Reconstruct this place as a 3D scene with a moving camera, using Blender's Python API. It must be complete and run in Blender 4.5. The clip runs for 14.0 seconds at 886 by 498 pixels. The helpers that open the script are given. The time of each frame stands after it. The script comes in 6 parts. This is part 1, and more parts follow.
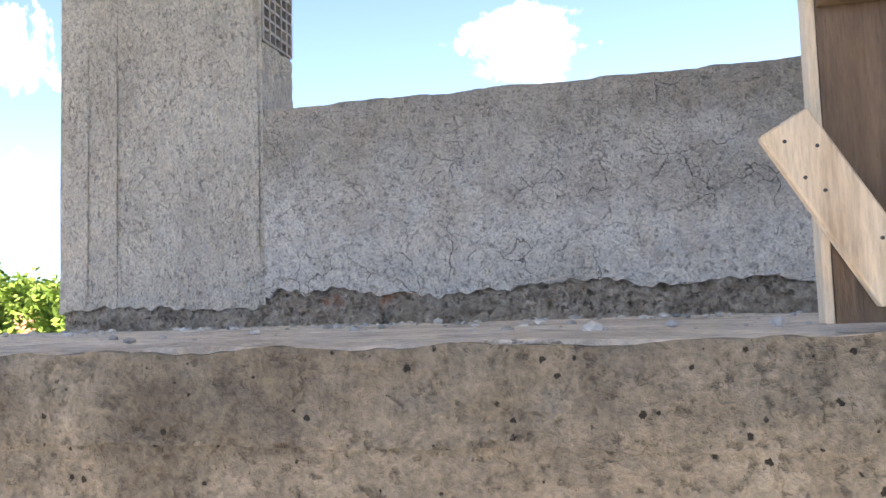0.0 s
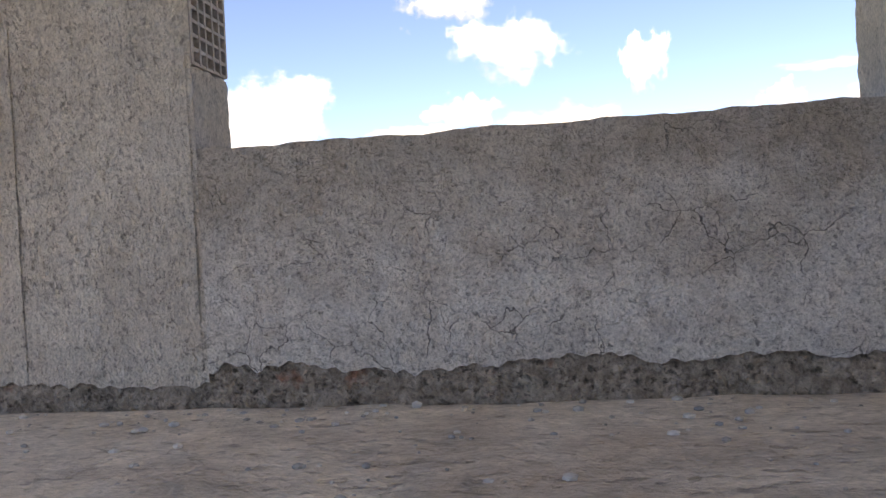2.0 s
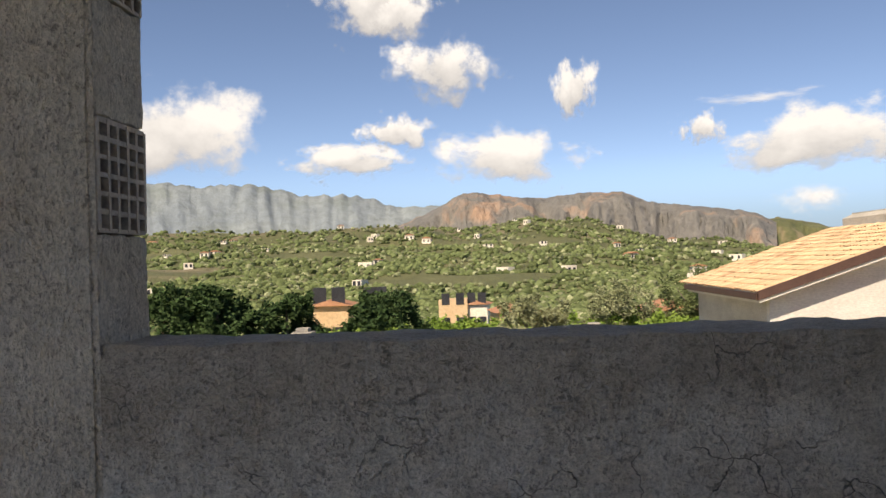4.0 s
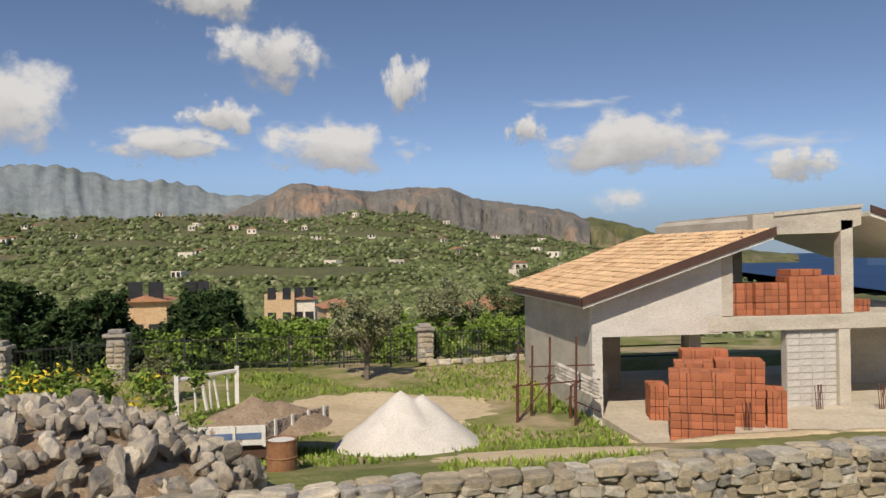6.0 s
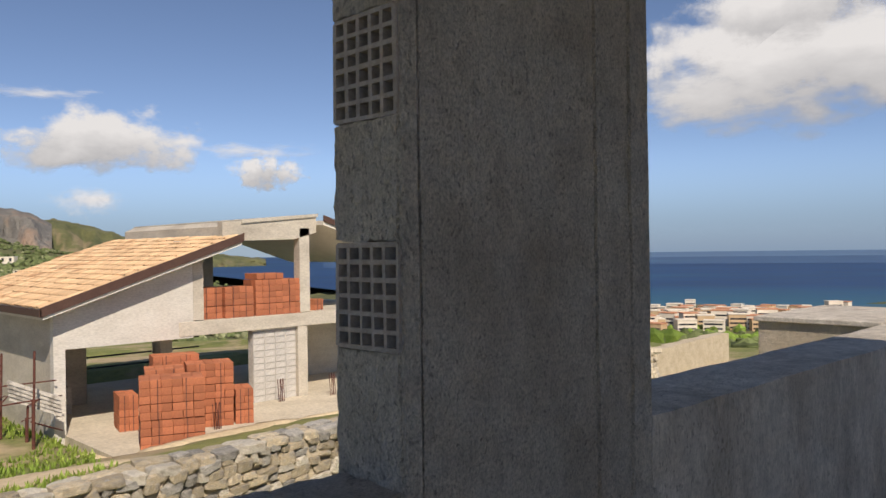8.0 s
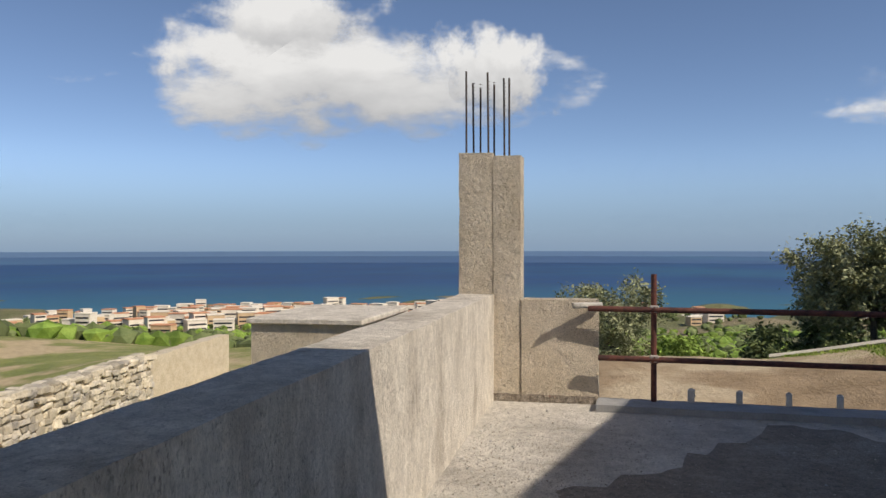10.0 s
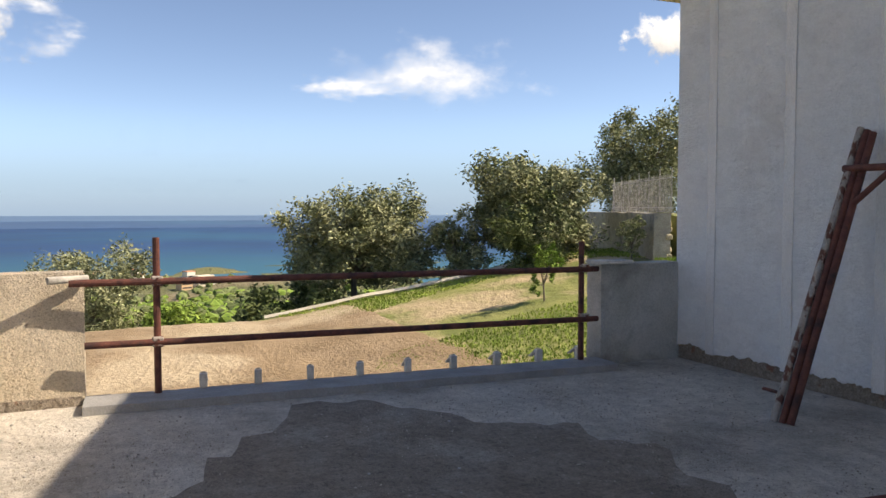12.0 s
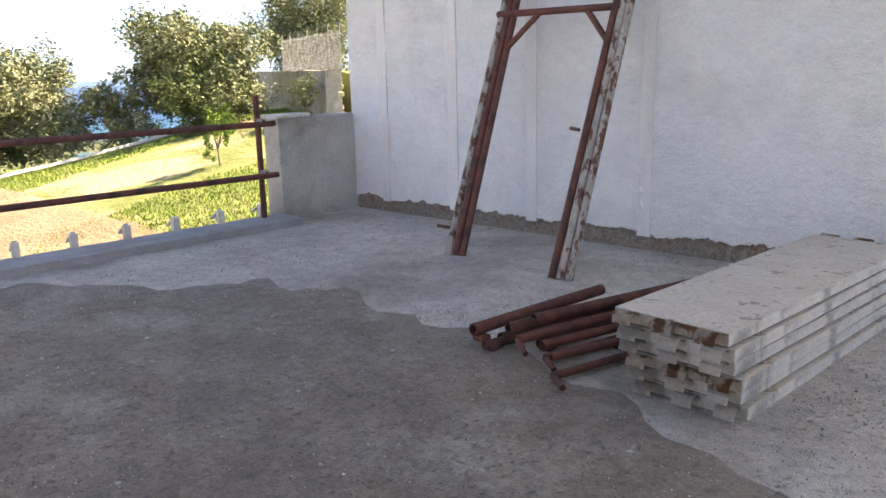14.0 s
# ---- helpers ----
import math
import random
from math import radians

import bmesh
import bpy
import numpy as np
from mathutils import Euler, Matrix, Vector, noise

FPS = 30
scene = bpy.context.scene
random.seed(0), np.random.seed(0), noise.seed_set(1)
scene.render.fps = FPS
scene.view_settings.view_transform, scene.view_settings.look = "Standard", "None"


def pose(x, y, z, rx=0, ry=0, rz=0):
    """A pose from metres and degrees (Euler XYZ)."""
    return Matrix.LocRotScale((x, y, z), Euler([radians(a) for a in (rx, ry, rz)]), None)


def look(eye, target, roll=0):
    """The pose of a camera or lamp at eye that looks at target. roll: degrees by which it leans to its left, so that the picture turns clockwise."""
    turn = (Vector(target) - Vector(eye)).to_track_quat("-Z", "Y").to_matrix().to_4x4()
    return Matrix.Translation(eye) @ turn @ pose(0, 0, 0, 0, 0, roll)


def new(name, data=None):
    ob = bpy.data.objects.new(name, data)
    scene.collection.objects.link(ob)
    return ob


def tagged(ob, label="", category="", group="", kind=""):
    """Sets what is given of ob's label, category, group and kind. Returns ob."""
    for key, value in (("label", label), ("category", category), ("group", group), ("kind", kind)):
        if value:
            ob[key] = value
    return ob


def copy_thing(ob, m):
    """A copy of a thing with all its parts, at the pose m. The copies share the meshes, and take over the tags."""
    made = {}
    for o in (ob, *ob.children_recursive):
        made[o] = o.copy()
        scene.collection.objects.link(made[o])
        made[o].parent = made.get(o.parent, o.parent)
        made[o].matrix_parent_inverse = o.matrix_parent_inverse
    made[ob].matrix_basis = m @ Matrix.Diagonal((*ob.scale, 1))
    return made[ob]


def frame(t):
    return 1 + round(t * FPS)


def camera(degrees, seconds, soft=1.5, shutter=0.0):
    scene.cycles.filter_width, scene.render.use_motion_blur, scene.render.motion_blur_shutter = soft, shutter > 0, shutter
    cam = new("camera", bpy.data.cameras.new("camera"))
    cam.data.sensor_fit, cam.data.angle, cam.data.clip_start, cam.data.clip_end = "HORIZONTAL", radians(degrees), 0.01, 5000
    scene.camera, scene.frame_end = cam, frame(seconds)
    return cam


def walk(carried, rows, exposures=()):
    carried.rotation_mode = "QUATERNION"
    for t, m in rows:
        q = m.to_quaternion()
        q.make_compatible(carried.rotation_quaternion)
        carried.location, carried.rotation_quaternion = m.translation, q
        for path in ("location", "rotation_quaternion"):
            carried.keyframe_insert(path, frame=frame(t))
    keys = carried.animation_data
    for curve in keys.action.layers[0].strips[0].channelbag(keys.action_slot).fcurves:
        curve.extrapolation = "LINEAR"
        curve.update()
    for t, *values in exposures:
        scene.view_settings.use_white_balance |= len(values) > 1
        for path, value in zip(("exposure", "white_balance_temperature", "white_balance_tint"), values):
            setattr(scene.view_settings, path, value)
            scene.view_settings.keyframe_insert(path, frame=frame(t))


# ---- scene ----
cam = camera(58.1, 14.0)
PATH = [
    (0, (1.046, -2.039, 0.4), (0.544, -0.109, 0.555), -1.8),
    (0.5, (1.0, -2.03, 0.52), (0.51, -0.093, 0.6), -2.2),
    (1, (0.951, -1.965, 0.602), (0.451, -0.029, 0.608), -2.9),
    (1.5, (0.906, -1.88, 0.664), (0.485, 0.075, 0.681), -3.4),
    (2, (0.877, -1.78, 0.722), (0.547, 0.193, 0.717), -3.3),
    (2.5, (0.839, -1.695, 0.808), (0.572, 0.287, 0.827), -3.1),
    (3, (0.793, -1.589, 0.922), (0.575, 0.399, 0.962), -2.8),
    (5.5, (0.634, -1.057, 1.35), (0.719, 0.941, 1.37), -0.8),
    (6, (0.569, -0.963, 1.419), (0.846, 1.018, 1.425), -0.8),
    (6.5, (0.485, -1.092, 1.434), (1.059, 0.823, 1.447), -1.0),
    (7, (0.478, -1.124, 1.445), (1.364, 0.669, 1.463), -1.2),
    (7.5, (0.505, -1.135, 1.449), (1.672, 0.49, 1.463), -1.2),
    (8, (0.538, -1.141, 1.444), (1.94, 0.285, 1.443), -0.8),
    (8.5, (0.623, -1.142, 1.45), (2.222, 0.06, 1.431), -0.2),
    (8.7, (0.684, -1.147, 1.453), (2.35, -0.041, 1.433), -0.1),
    (10.8, (1.795, -0.902, 1.397), (3.793, -0.984, 1.376), 0.1),
    (11, (1.914, -0.891, 1.386), (3.903, -1.094, 1.358), 0.2),
    (11.5, (2.253, -0.885, 1.395), (4.185, -1.399, 1.34), 0.1),
    (12, (2.529, -0.983, 1.383), (4.353, -1.797, 1.283), -0.0),
    (12.5, (2.639, -1.042, 1.371), (4.301, -2.143, 1.21), -0.3),
    (13, (2.634, -1.059, 1.352), (4.08, -2.42, 1.119), -0.9),
    (13.5, (2.615, -1.059, 1.317), (3.932, -2.527, 0.983), -1.3),
    (14, (2.6, -1.003, 1.304), (3.933, -2.425, 0.857), -1.4),
]

EXPOSURE = [(0.0, 2.15, 7700, 14), (0.6, 1.9, 7900, 18), (1.5, 1.55, 8200, 20), (3.0, 0.85, 8500, 16), (5.5, -0.4, 7400, 12), (8.0, -0.2, 7400, 14), (11.0, -0.05, 7200, 10), (12.5, 1.1, 8700, 14), (14.0, 2.05, 9000, 16)]
walk(cam, [(t, look(eye, target, roll)) for t, eye, target, roll in PATH], EXPOSURE)

# ---- world, sun ----
SUN_FROM = Vector((-0.42, -1.0, 1.04)).normalized()
world = bpy.data.worlds.new("sky")
scene.world = world
world.use_nodes = True
wn = world.node_tree.nodes
sky = wn.new("ShaderNodeTexSky")
sky.sky_type, sky.sun_disc = "NISHITA", False
sky.sun_elevation = math.asin(SUN_FROM.z)
sky.sun_rotation = math.atan2(SUN_FROM.x, SUN_FROM.y)
sky.air_density, sky.dust_density, sky.ozone_density = 0.6, 0.35, 3.5
sky.altitude = 1200
world.node_tree.links.new(sky.outputs[0], wn["Background"].inputs[0])
wn["Background"].inputs[1].default_value = 0.15
sun = new("sun", bpy.data.lights.new("sun", "SUN"))
sun.data.energy, sun.data.angle, sun.data.color = 5.0, radians(0.53), (1.0, 0.95, 0.87)
sun.matrix_world = look(SUN_FROM * 50, (0, 0, 0))


# ---- materials ----
def mat(name, c1, c2, s=4.0, rough=0.9, bump=0.3, bs=60.0, stain=None, ss=1.0, lo=0.5, hi=0.7, metal=0.0, vary=0.0, cracks=0.0, dist=0.01,
        stretch=(1, 1, 1), island=False, coarse=0.0, grain=0.25, pore_shade=0.0, pore_size=38.0, creases=0.0, blotch=0.0, pits=0.0, damp=None):
    """A surface of two colours in noise, larger stains, two scales of relief, and where asked cracks and a shade of its own for each piece."""
    m = bpy.data.materials.new(name)
    m.use_nodes = True
    nt = m.node_tree
    n, ln = nt.nodes, nt.links.new
    b = n["Principled BSDF"]
    b.inputs["Metallic"].default_value = metal
    b.inputs["Specular IOR Level"].default_value = 0.12 if bump == 0.0 else 0.4
    co = n.new("ShaderNodeTexCoord")
    mp = n.new("ShaderNodeMapping")
    mp.inputs["Scale"].default_value = stretch
    ln(co.outputs["Object"], mp.inputs[0])

    def tex(scale, detail=5.0, rgh=0.6):
        t = n.new("ShaderNodeTexNoise")
        t.inputs["Scale"].default_value, t.inputs["Detail"].default_value, t.inputs["Roughness"].default_value = scale, detail, rgh
        ln(mp.outputs[0], t.inputs["Vector"])
        return t.outputs["Fac"]

    def ramp(src, a, z, low=0.0, high=1.0):
        r = n.new("ShaderNodeMapRange")
        r.inputs["To Min"].default_value, r.inputs["To Max"].default_value = low, high
        r.inputs["From Min"].default_value, r.inputs["From Max"].default_value = a, z
        ln(src, r.inputs[0])
        return r.outputs[0]

    def mix(f, a, c, how="MIX"):
        x = n.new("ShaderNodeMix")
        x.data_type, x.blend_type = "RGBA", how
        for sock, v in ((x.inputs[0], f), (x.inputs[6], a), (x.inputs[7], c)):
            if isinstance(v, (tuple, list)):
                sock.default_value = (*v, 1)
            elif isinstance(v, float):
                sock.default_value = v
            else:
                ln(v, sock)
        return x.outputs[2]

    col = mix(ramp(tex(s), 0.35, 0.65), tuple(c1), tuple(c2))
    if stain:
        col = mix(ramp(tex(ss, 4.0), lo, hi), col, tuple(stain))
    fine = tex(bs, 4.0, 0.7)
    col = mix(grain, col, mix(1.0, col, ramp(fine, 0.30, 0.60, 0.1, 1.2), "MULTIPLY"))
    height = fine

    def calc(how, a, c):
        x = n.new("ShaderNodeMath")
        x.operation = how
        for sock, v in zip(x.inputs, (a, c)):
            if isinstance(v, float):
                sock.default_value = v
            else:
                ln(v, sock)
        return x.outputs[0]

    if blotch:
        col = mix(blotch, col, mix(1.0, col, ramp(tex(9.0, 6.0, 0.7), 0.32, 0.60, 0.3, 1.3), "MULTIPLY"))
        col = mix(blotch * 0.7, col, mix(1.0, col, ramp(tex(31.0, 4.0, 0.7), 0.34, 0.58, 0.3, 1.3), "MULTIPLY"))
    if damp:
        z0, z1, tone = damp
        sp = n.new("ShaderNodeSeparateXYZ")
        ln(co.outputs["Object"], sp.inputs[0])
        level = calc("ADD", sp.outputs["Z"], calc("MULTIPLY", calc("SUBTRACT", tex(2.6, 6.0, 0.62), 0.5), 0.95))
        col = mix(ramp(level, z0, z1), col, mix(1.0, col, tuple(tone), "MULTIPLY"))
    if coarse:
        add = n.new("ShaderNodeMath")
        add.operation = "MULTIPLY_ADD"
        ln(tex(bs * 0.22, 3.0), add.inputs[0])
        add.inputs[1].default_value = coarse
        ln(fine, add.inputs[2])
        height = add.outputs[0]
    # pores dip, and the small shadows in them are put into the colour
    if pore_shade:
        hole = ramp(tex(pore_size, 5.0, 0.68), 0.43, 0.33)
        col = mix(calc("MULTIPLY", hole, pore_shade), col, tuple(0.30 * x for x in c1))
        height = calc("SUBTRACT", height, calc("MULTIPLY", hole, 0.9))
    if creases:
        rg = n.new("ShaderNodeTexNoise")
        rg.noise_type = "RIDGED_MULTIFRACTAL"
        rg.inputs["Scale"].default_value, rg.inputs["Detail"].default_value = 16.0, 6.0
        ln(mp.outputs[0], rg.inputs["Vector"])
        height = calc("ADD", height, calc("MULTIPLY", rg.outputs["Fac"], creases))
    # air holes dip too, their inner shade painted near-black
    if pits:
        pv = n.new("ShaderNodeTexVoronoi")
        pv.inputs["Scale"].default_value = pits
        ln(co.outputs["Object"], pv.inputs["Vector"])
        sc = n.new("ShaderNodeSeparateColor")
        ln(pv.outputs["Color"], sc.inputs[0])
        reach = calc("MULTIPLY", calc("POWER", sc.outputs[0], 4.0), 0.25)
        hole = ramp(calc("ADD", calc("SUBTRACT", pv.outputs["Distance"], reach), calc("MULTIPLY", calc("SUBTRACT", tex(190.0, 2.0), 0.5), 0.5)), 0.02, -0.04)
        col = mix(hole, col, tuple(0.14 * x for x in c1))
        height = calc("SUBTRACT", height, hole)
    if cracks:
        warp = n.new("ShaderNodeMix")
        warp.data_type = "VECTOR"
        warp.inputs[0].default_value = 0.12
        ln(mp.outputs[0], warp.inputs[4])
        wn_ = n.new("ShaderNodeTexNoise")
        wn_.inputs["Scale"].default_value, wn_.inputs["Detail"].default_value = 9.0, 5.0
        ln(mp.outputs[0], wn_.inputs["Vector"])
        ln(wn_.outputs["Color"], warp.inputs[5])
        v = n.new("ShaderNodeTexVoronoi")
        v.feature = "DISTANCE_TO_EDGE"
        v.inputs["Scale"].default_value = cracks
        ln(warp.outputs[1], v.inputs["Vector"])
        line = ramp(v.outputs["Distance"], 0.011, 0.002)
        gate = n.new("ShaderNodeMath")
        gate.operation = "MULTIPLY"
        ln(line, gate.inputs[0])
        ln(ramp(tex(5.0, 3.0), 0.50, 0.60), gate.inputs[1])
        col = mix(gate.outputs[0], col, tuple(0.25 * x for x in c1))
        sub = n.new("ShaderNodeMath")
        sub.operation = "SUBTRACT"
        ln(height, sub.inputs[0])
        ln(gate.outputs[0], sub.inputs[1])
        height = sub.outputs[0]
    if vary:
        if island:
            rnd = n.new("ShaderNodeNewGeometry").outputs["Random Per Island"]
        else:
            rnd = n.new("ShaderNodeObjectInfo").outputs["Random"]
        h = n.new("ShaderNodeHueSaturation")
        vr = n.new("ShaderNodeMapRange")
        vr.inputs["To Min"].default_value, vr.inputs["To Max"].default_value = 1 - vary, 1 + vary
        ln(rnd, vr.inputs[0])
        ln(vr.outputs[0], h.inputs["Value"])
        ln(col, h.inputs["Color"])
        col = h.outputs[0]
    ln(col, b.inputs["Base Color"])
    rr = n.new("ShaderNodeMapRange")
    rr.inputs["To Min"].default_value, rr.inputs["To Max"].default_value = max(0.05, rough - 0.12), min(1.0, rough + 0.08)
    ln(fine, rr.inputs[0])
    ln(rr.outputs[0], b.inputs["Roughness"])
    bp = n.new("ShaderNodeBump")
    bp.inputs["Strength"].default_value, bp.inputs["Distance"].default_value = bump, dist
    ln(height, bp.inputs["Height"])
    ln(bp.outputs[0], b.inputs["Normal"])
    return m


M_PLASTER = mat("grey_plaster", (0.77, 0.72, 0.65), (0.85, 0.81, 0.75), 3.0, 0.95, 1.0, 140, (0.66, 0.60, 0.53), 4.0, 0.52, 0.66, cracks=9.0, dist=0.018, coarse=1.2, grain=0.36, pore_shade=0.5, pore_size=80.0, creases=0.45, blotch=0.2, damp=(0.62, 0.90, (0.68, 0.65, 0.61)))
M_COLUMN = mat("column_render", (0.69, 0.62, 0.53), (0.78, 0.72, 0.63), 2.5, 0.95, 1.0, 130, (0.56, 0.49, 0.405), 1.4, 0.5, 0.7, dist=0.02, coarse=1.4, stretch=(1.2, 1.2, 0.9), grain=0.38, pore_shade=0.5, pore_size=70.0, creases=0.45, blotch=0.2)
M_CREAM = mat("cream_render", (0.64, 0.54, 0.41), (0.74, 0.64, 0.51), 3.0, 0.95, 1.0, 90, (0.56, 0.465, 0.345), 1.1, 0.55, 0.75, dist=0.02, coarse=1.5, grain=0.35, pore_shade=0.5, pore_size=55.0, blotch=0.15)
M_PARAPET = mat("parapet_render", (0.60, 0.54, 0.46), (0.72, 0.66, 0.57), 3.0, 0.95, 0.8, 90, (0.44, 0.385, 0.315), 2.0, 0.5, 0.7, dist=0.012, coarse=1.0, stretch=(1.5, 1.5, 0.8), pore_shade=0.35, pore_size=45.0, blotch=0.3)
M_WHITE = mat("white_wall_plaster", (0.83, 0.83, 0.82), (0.89, 0.89, 0.88), 2.2, 0.95, 1.0, 60, (0.76, 0.75, 0.73), 1.3, 0.55, 0.72, dist=0.02, coarse=1.5, stretch=(1.0, 1.0, 1.5), grain=0.08, creases=0.6, blotch=0.07)
M_BAND = mat("white_wall_band", (0.70, 0.69, 0.67), (0.80, 0.79, 0.77), 3.0, 0.95, 0.6, 80, (0.60, 0.59, 0.57), 1.5, 0.52, 0.7, stretch=(3, 3, 0.5), creases=0.3)
M_MORTAR = mat("exposed_mortar", (0.28, 0.23, 0.18), (0.46, 0.39, 0.32), 22.0, 0.98, 1.0, 60, (0.36, 0.19, 0.13), 6.0, 0.62, 0.68, dist=0.03, coarse=1.5, grain=0.5, pore_shade=0.7, pore_size=50.0)
M_SLAB = mat("old_concrete", (0.19, 0.168, 0.133), (0.27, 0.243, 0.197), 5.0, 0.9, 0.8, 110, (0.10, 0.088, 0.073), 3.2, 0.5, 0.66, dist=0.008, coarse=0.8, grain=0.4, pore_shade=0.4, pore_size=60.0, blotch=0.45, pits=62.0)
M_FLOOR = mat("dusty_floor", (0.56, 0.52, 0.46), (0.68, 0.635, 0.57), 1.6, 0.92, 1.0, 110, (0.38, 0.345, 0.30), 0.9, 0.48, 0.68, dist=0.012, coarse=1.0, grain=0.4, pore_shade=0.5, pore_size=30.0, blotch=0.3)
M_DAMP = mat("damp_floor", (0.24, 0.198, 0.16), (0.33, 0.28, 0.23), 2.2, 0.85, 0.9, 110, (0.40, 0.36, 0.31), 1.3, 0.54, 0.74, dist=0.012, coarse=1.0, grain=0.4, pore_shade=0.5, pore_size=30.0, blotch=0.35)
M_PLATFORM = mat("dusty_landing", (0.62, 0.545, 0.455), (0.73, 0.655, 0.56), 2.0, 0.93, 0.9, 70, (0.50, 0.425, 0.35), 1.7, 0.5, 0.66, dist=0.012, coarse=0.8, stretch=(0.8, 1.3, 1), grain=0.3, pore_shade=0.4, pore_size=24.0, blotch=0.3)
M_KERB = mat("grey_kerb", (0.28, 0.275, 0.27), (0.36, 0.355, 0.35), 5.0, 0.85, 0.3, 80, (0.22, 0.215, 0.21), 2.0)
M_RUST = mat("rusty_tube", (0.10, 0.032, 0.024), (0.16, 0.055, 0.038), 18.0, 0.75, 0.4, 90, (0.055, 0.024, 0.02), 7.0, 0.5, 0.65, dist=0.003)
M_RUSTW = mat("paint_splashed_tube", (0.30, 0.26, 0.23), (0.42, 0.38, 0.34), 18.0, 0.8, 0.5, 90, (0.12, 0.045, 0.03), 16.0, 0.5, 0.56, dist=0.003, stretch=(1, 1, 0.5))
M_GALV = mat("cement_smeared_steel", (0.5, 0.47, 0.42), (0.62, 0.585, 0.53), 9.0, 0.75, 0.4, 60, (0.30, 0.28, 0.25), 4.0, 0.5, 0.62, vary=0.12, dist=0.004)
M_DECKRUST = mat("rusted_deck_end", (0.40, 0.33, 0.26), (0.46, 0.41, 0.35), 15.0, 0.8, 0.5, 60, (0.16, 0.07, 0.03), 13.0, 0.5, 0.58, dist=0.004)
M_DECKTOP = mat("cement_covered_deck", (0.50, 0.45, 0.38), (0.58, 0.53, 0.46), 7.0, 0.9, 0.5, 40, (0.30, 0.26, 0.21), 14.0, 0.6, 0.66, dist=0.004)
M_REBAR = mat("rebar", (0.035, 0.028, 0.028), (0.07, 0.045, 0.035), 30.0, 0.7, 0.4, 90)
M_BRICK = mat("hollow_clay_brick", (0.34, 0.3, 0.265), (0.45, 0.4, 0.36), 25.0, 0.95, 0.7, 90, dist=0.005)
M_CELL_SHADE = mat("brick_cavity_shade", (0.02, 0.016, 0.014), (0.035, 0.028, 0.024), 20.0, 1.0)
M_WOOD = mat("formwork_timber", (0.6, 0.48, 0.34), (0.72, 0.6, 0.45), 5.0, 0.75, 0.3, 50, (0.30, 0.20, 0.12), 2.0, 0.55, 0.7, stretch=(6, 6, 0.7))
M_WOODD = mat("dark_timber", (0.13, 0.085, 0.055), (0.19, 0.13, 0.085), 5.0, 0.75, 0.4, 50, (0.08, 0.055, 0.04), 4.0, 0.5, 0.68, stretch=(6, 6, 0.7))
M_STONE = mat("field_stone", (0.50, 0.41, 0.28), (0.64, 0.55, 0.40), 6.0, 0.95, 0.9, 25, (0.42, 0.38, 0.32), 2.5, 0.48, 0.65, vary=0.3, dist=0.02, blotch=0.2)
M_STONEC = mat("grey_field_stone", (0.36, 0.34, 0.30), (0.50, 0.47, 0.42), 6.0, 0.95, 0.9, 25, (0.26, 0.25, 0.23), 2.5, 0.48, 0.65, vary=0.3, dist=0.02, blotch=0.2)
M_STONEP = mat("pale_field_stone", (0.62, 0.57, 0.47), (0.72, 0.67, 0.57), 6.0, 0.95, 0.9, 25, (0.50, 0.43, 0.32), 2.5, 0.5, 0.65, vary=0.2, dist=0.02, blotch=0.2)
M_LIME = mat("pale_lime_mortar", (0.50, 0.42, 0.30), (0.60, 0.52, 0.39), 5.0, 0.97, 0.8, 30, dist=0.02)
M_STONEG = mat("grey_stone", (0.33, 0.295, 0.25), (0.46, 0.415, 0.35), 5.0, 0.95, 0.9, 25, (0.22, 0.21, 0.2), 2.5, 0.5, 0.65, vary=0.3, dist=0.02, island=True)
M_ROCK = mat("quarry_rock", (0.48, 0.41, 0.32), (0.64, 0.57, 0.46), 4.0, 0.95, 1.0, 18, (0.3, 0.28, 0.26), 2.0, 0.46, 0.62, vary=0.35, dist=0.03)
M_CONC = mat("house_concrete", (0.52, 0.47, 0.39), (0.62, 0.57, 0.48), 0.9, 0.92, 0.3, 12, (0.43, 0.385, 0.32), 0.5, 0.5, 0.7, stretch=(1.0, 1.0, 2.2))
M_CONCW = mat("house_pale_concrete", (0.62, 0.59, 0.53), (0.72, 0.69, 0.63), 1.0, 0.92, 0.3, 12, (0.52, 0.49, 0.44), 0.5, 0.5, 0.7, stretch=(0.8, 1.0, 2.5))
M_BLOCKW = mat("block_wall", (0.50, 0.48, 0.44), (0.62, 0.59, 0.55), 1.2, 0.92, 0.4, 14, vary=0.06)
M_TILE = mat("clay_roof_tile", (0.66, 0.42, 0.235), (0.8, 0.57, 0.35), 4.0, 0.9, 0.3, 30, (0.42, 0.22, 0.11), 1.2, 0.52, 0.68, vary=0.22)
M_TILEJ = mat("clay_roof_tile_mass", (0.66, 0.42, 0.235), (0.8, 0.57, 0.35), 4.0, 0.9, 0.3, 30, (0.42, 0.22, 0.11), 1.2, 0.52, 0.68, vary=0.22, island=True)
M_FASCIA = mat("brown_fascia", (0.085, 0.045, 0.035), (0.11, 0.06, 0.045), 3.0, 0.6, 0.1, 20)
M_SOFFIT = mat("pale_soffit", (0.70, 0.66, 0.58), (0.76, 0.72, 0.64), 2.0, 0.9, 0.1, 20)
M_RED = mat("red_hollow_brick", (0.44, 0.145, 0.07), (0.54, 0.20, 0.10), 3.0, 0.9, 0.4, 30, (0.33, 0.105, 0.055), 1.0, 0.5, 0.7, vary=0.18)
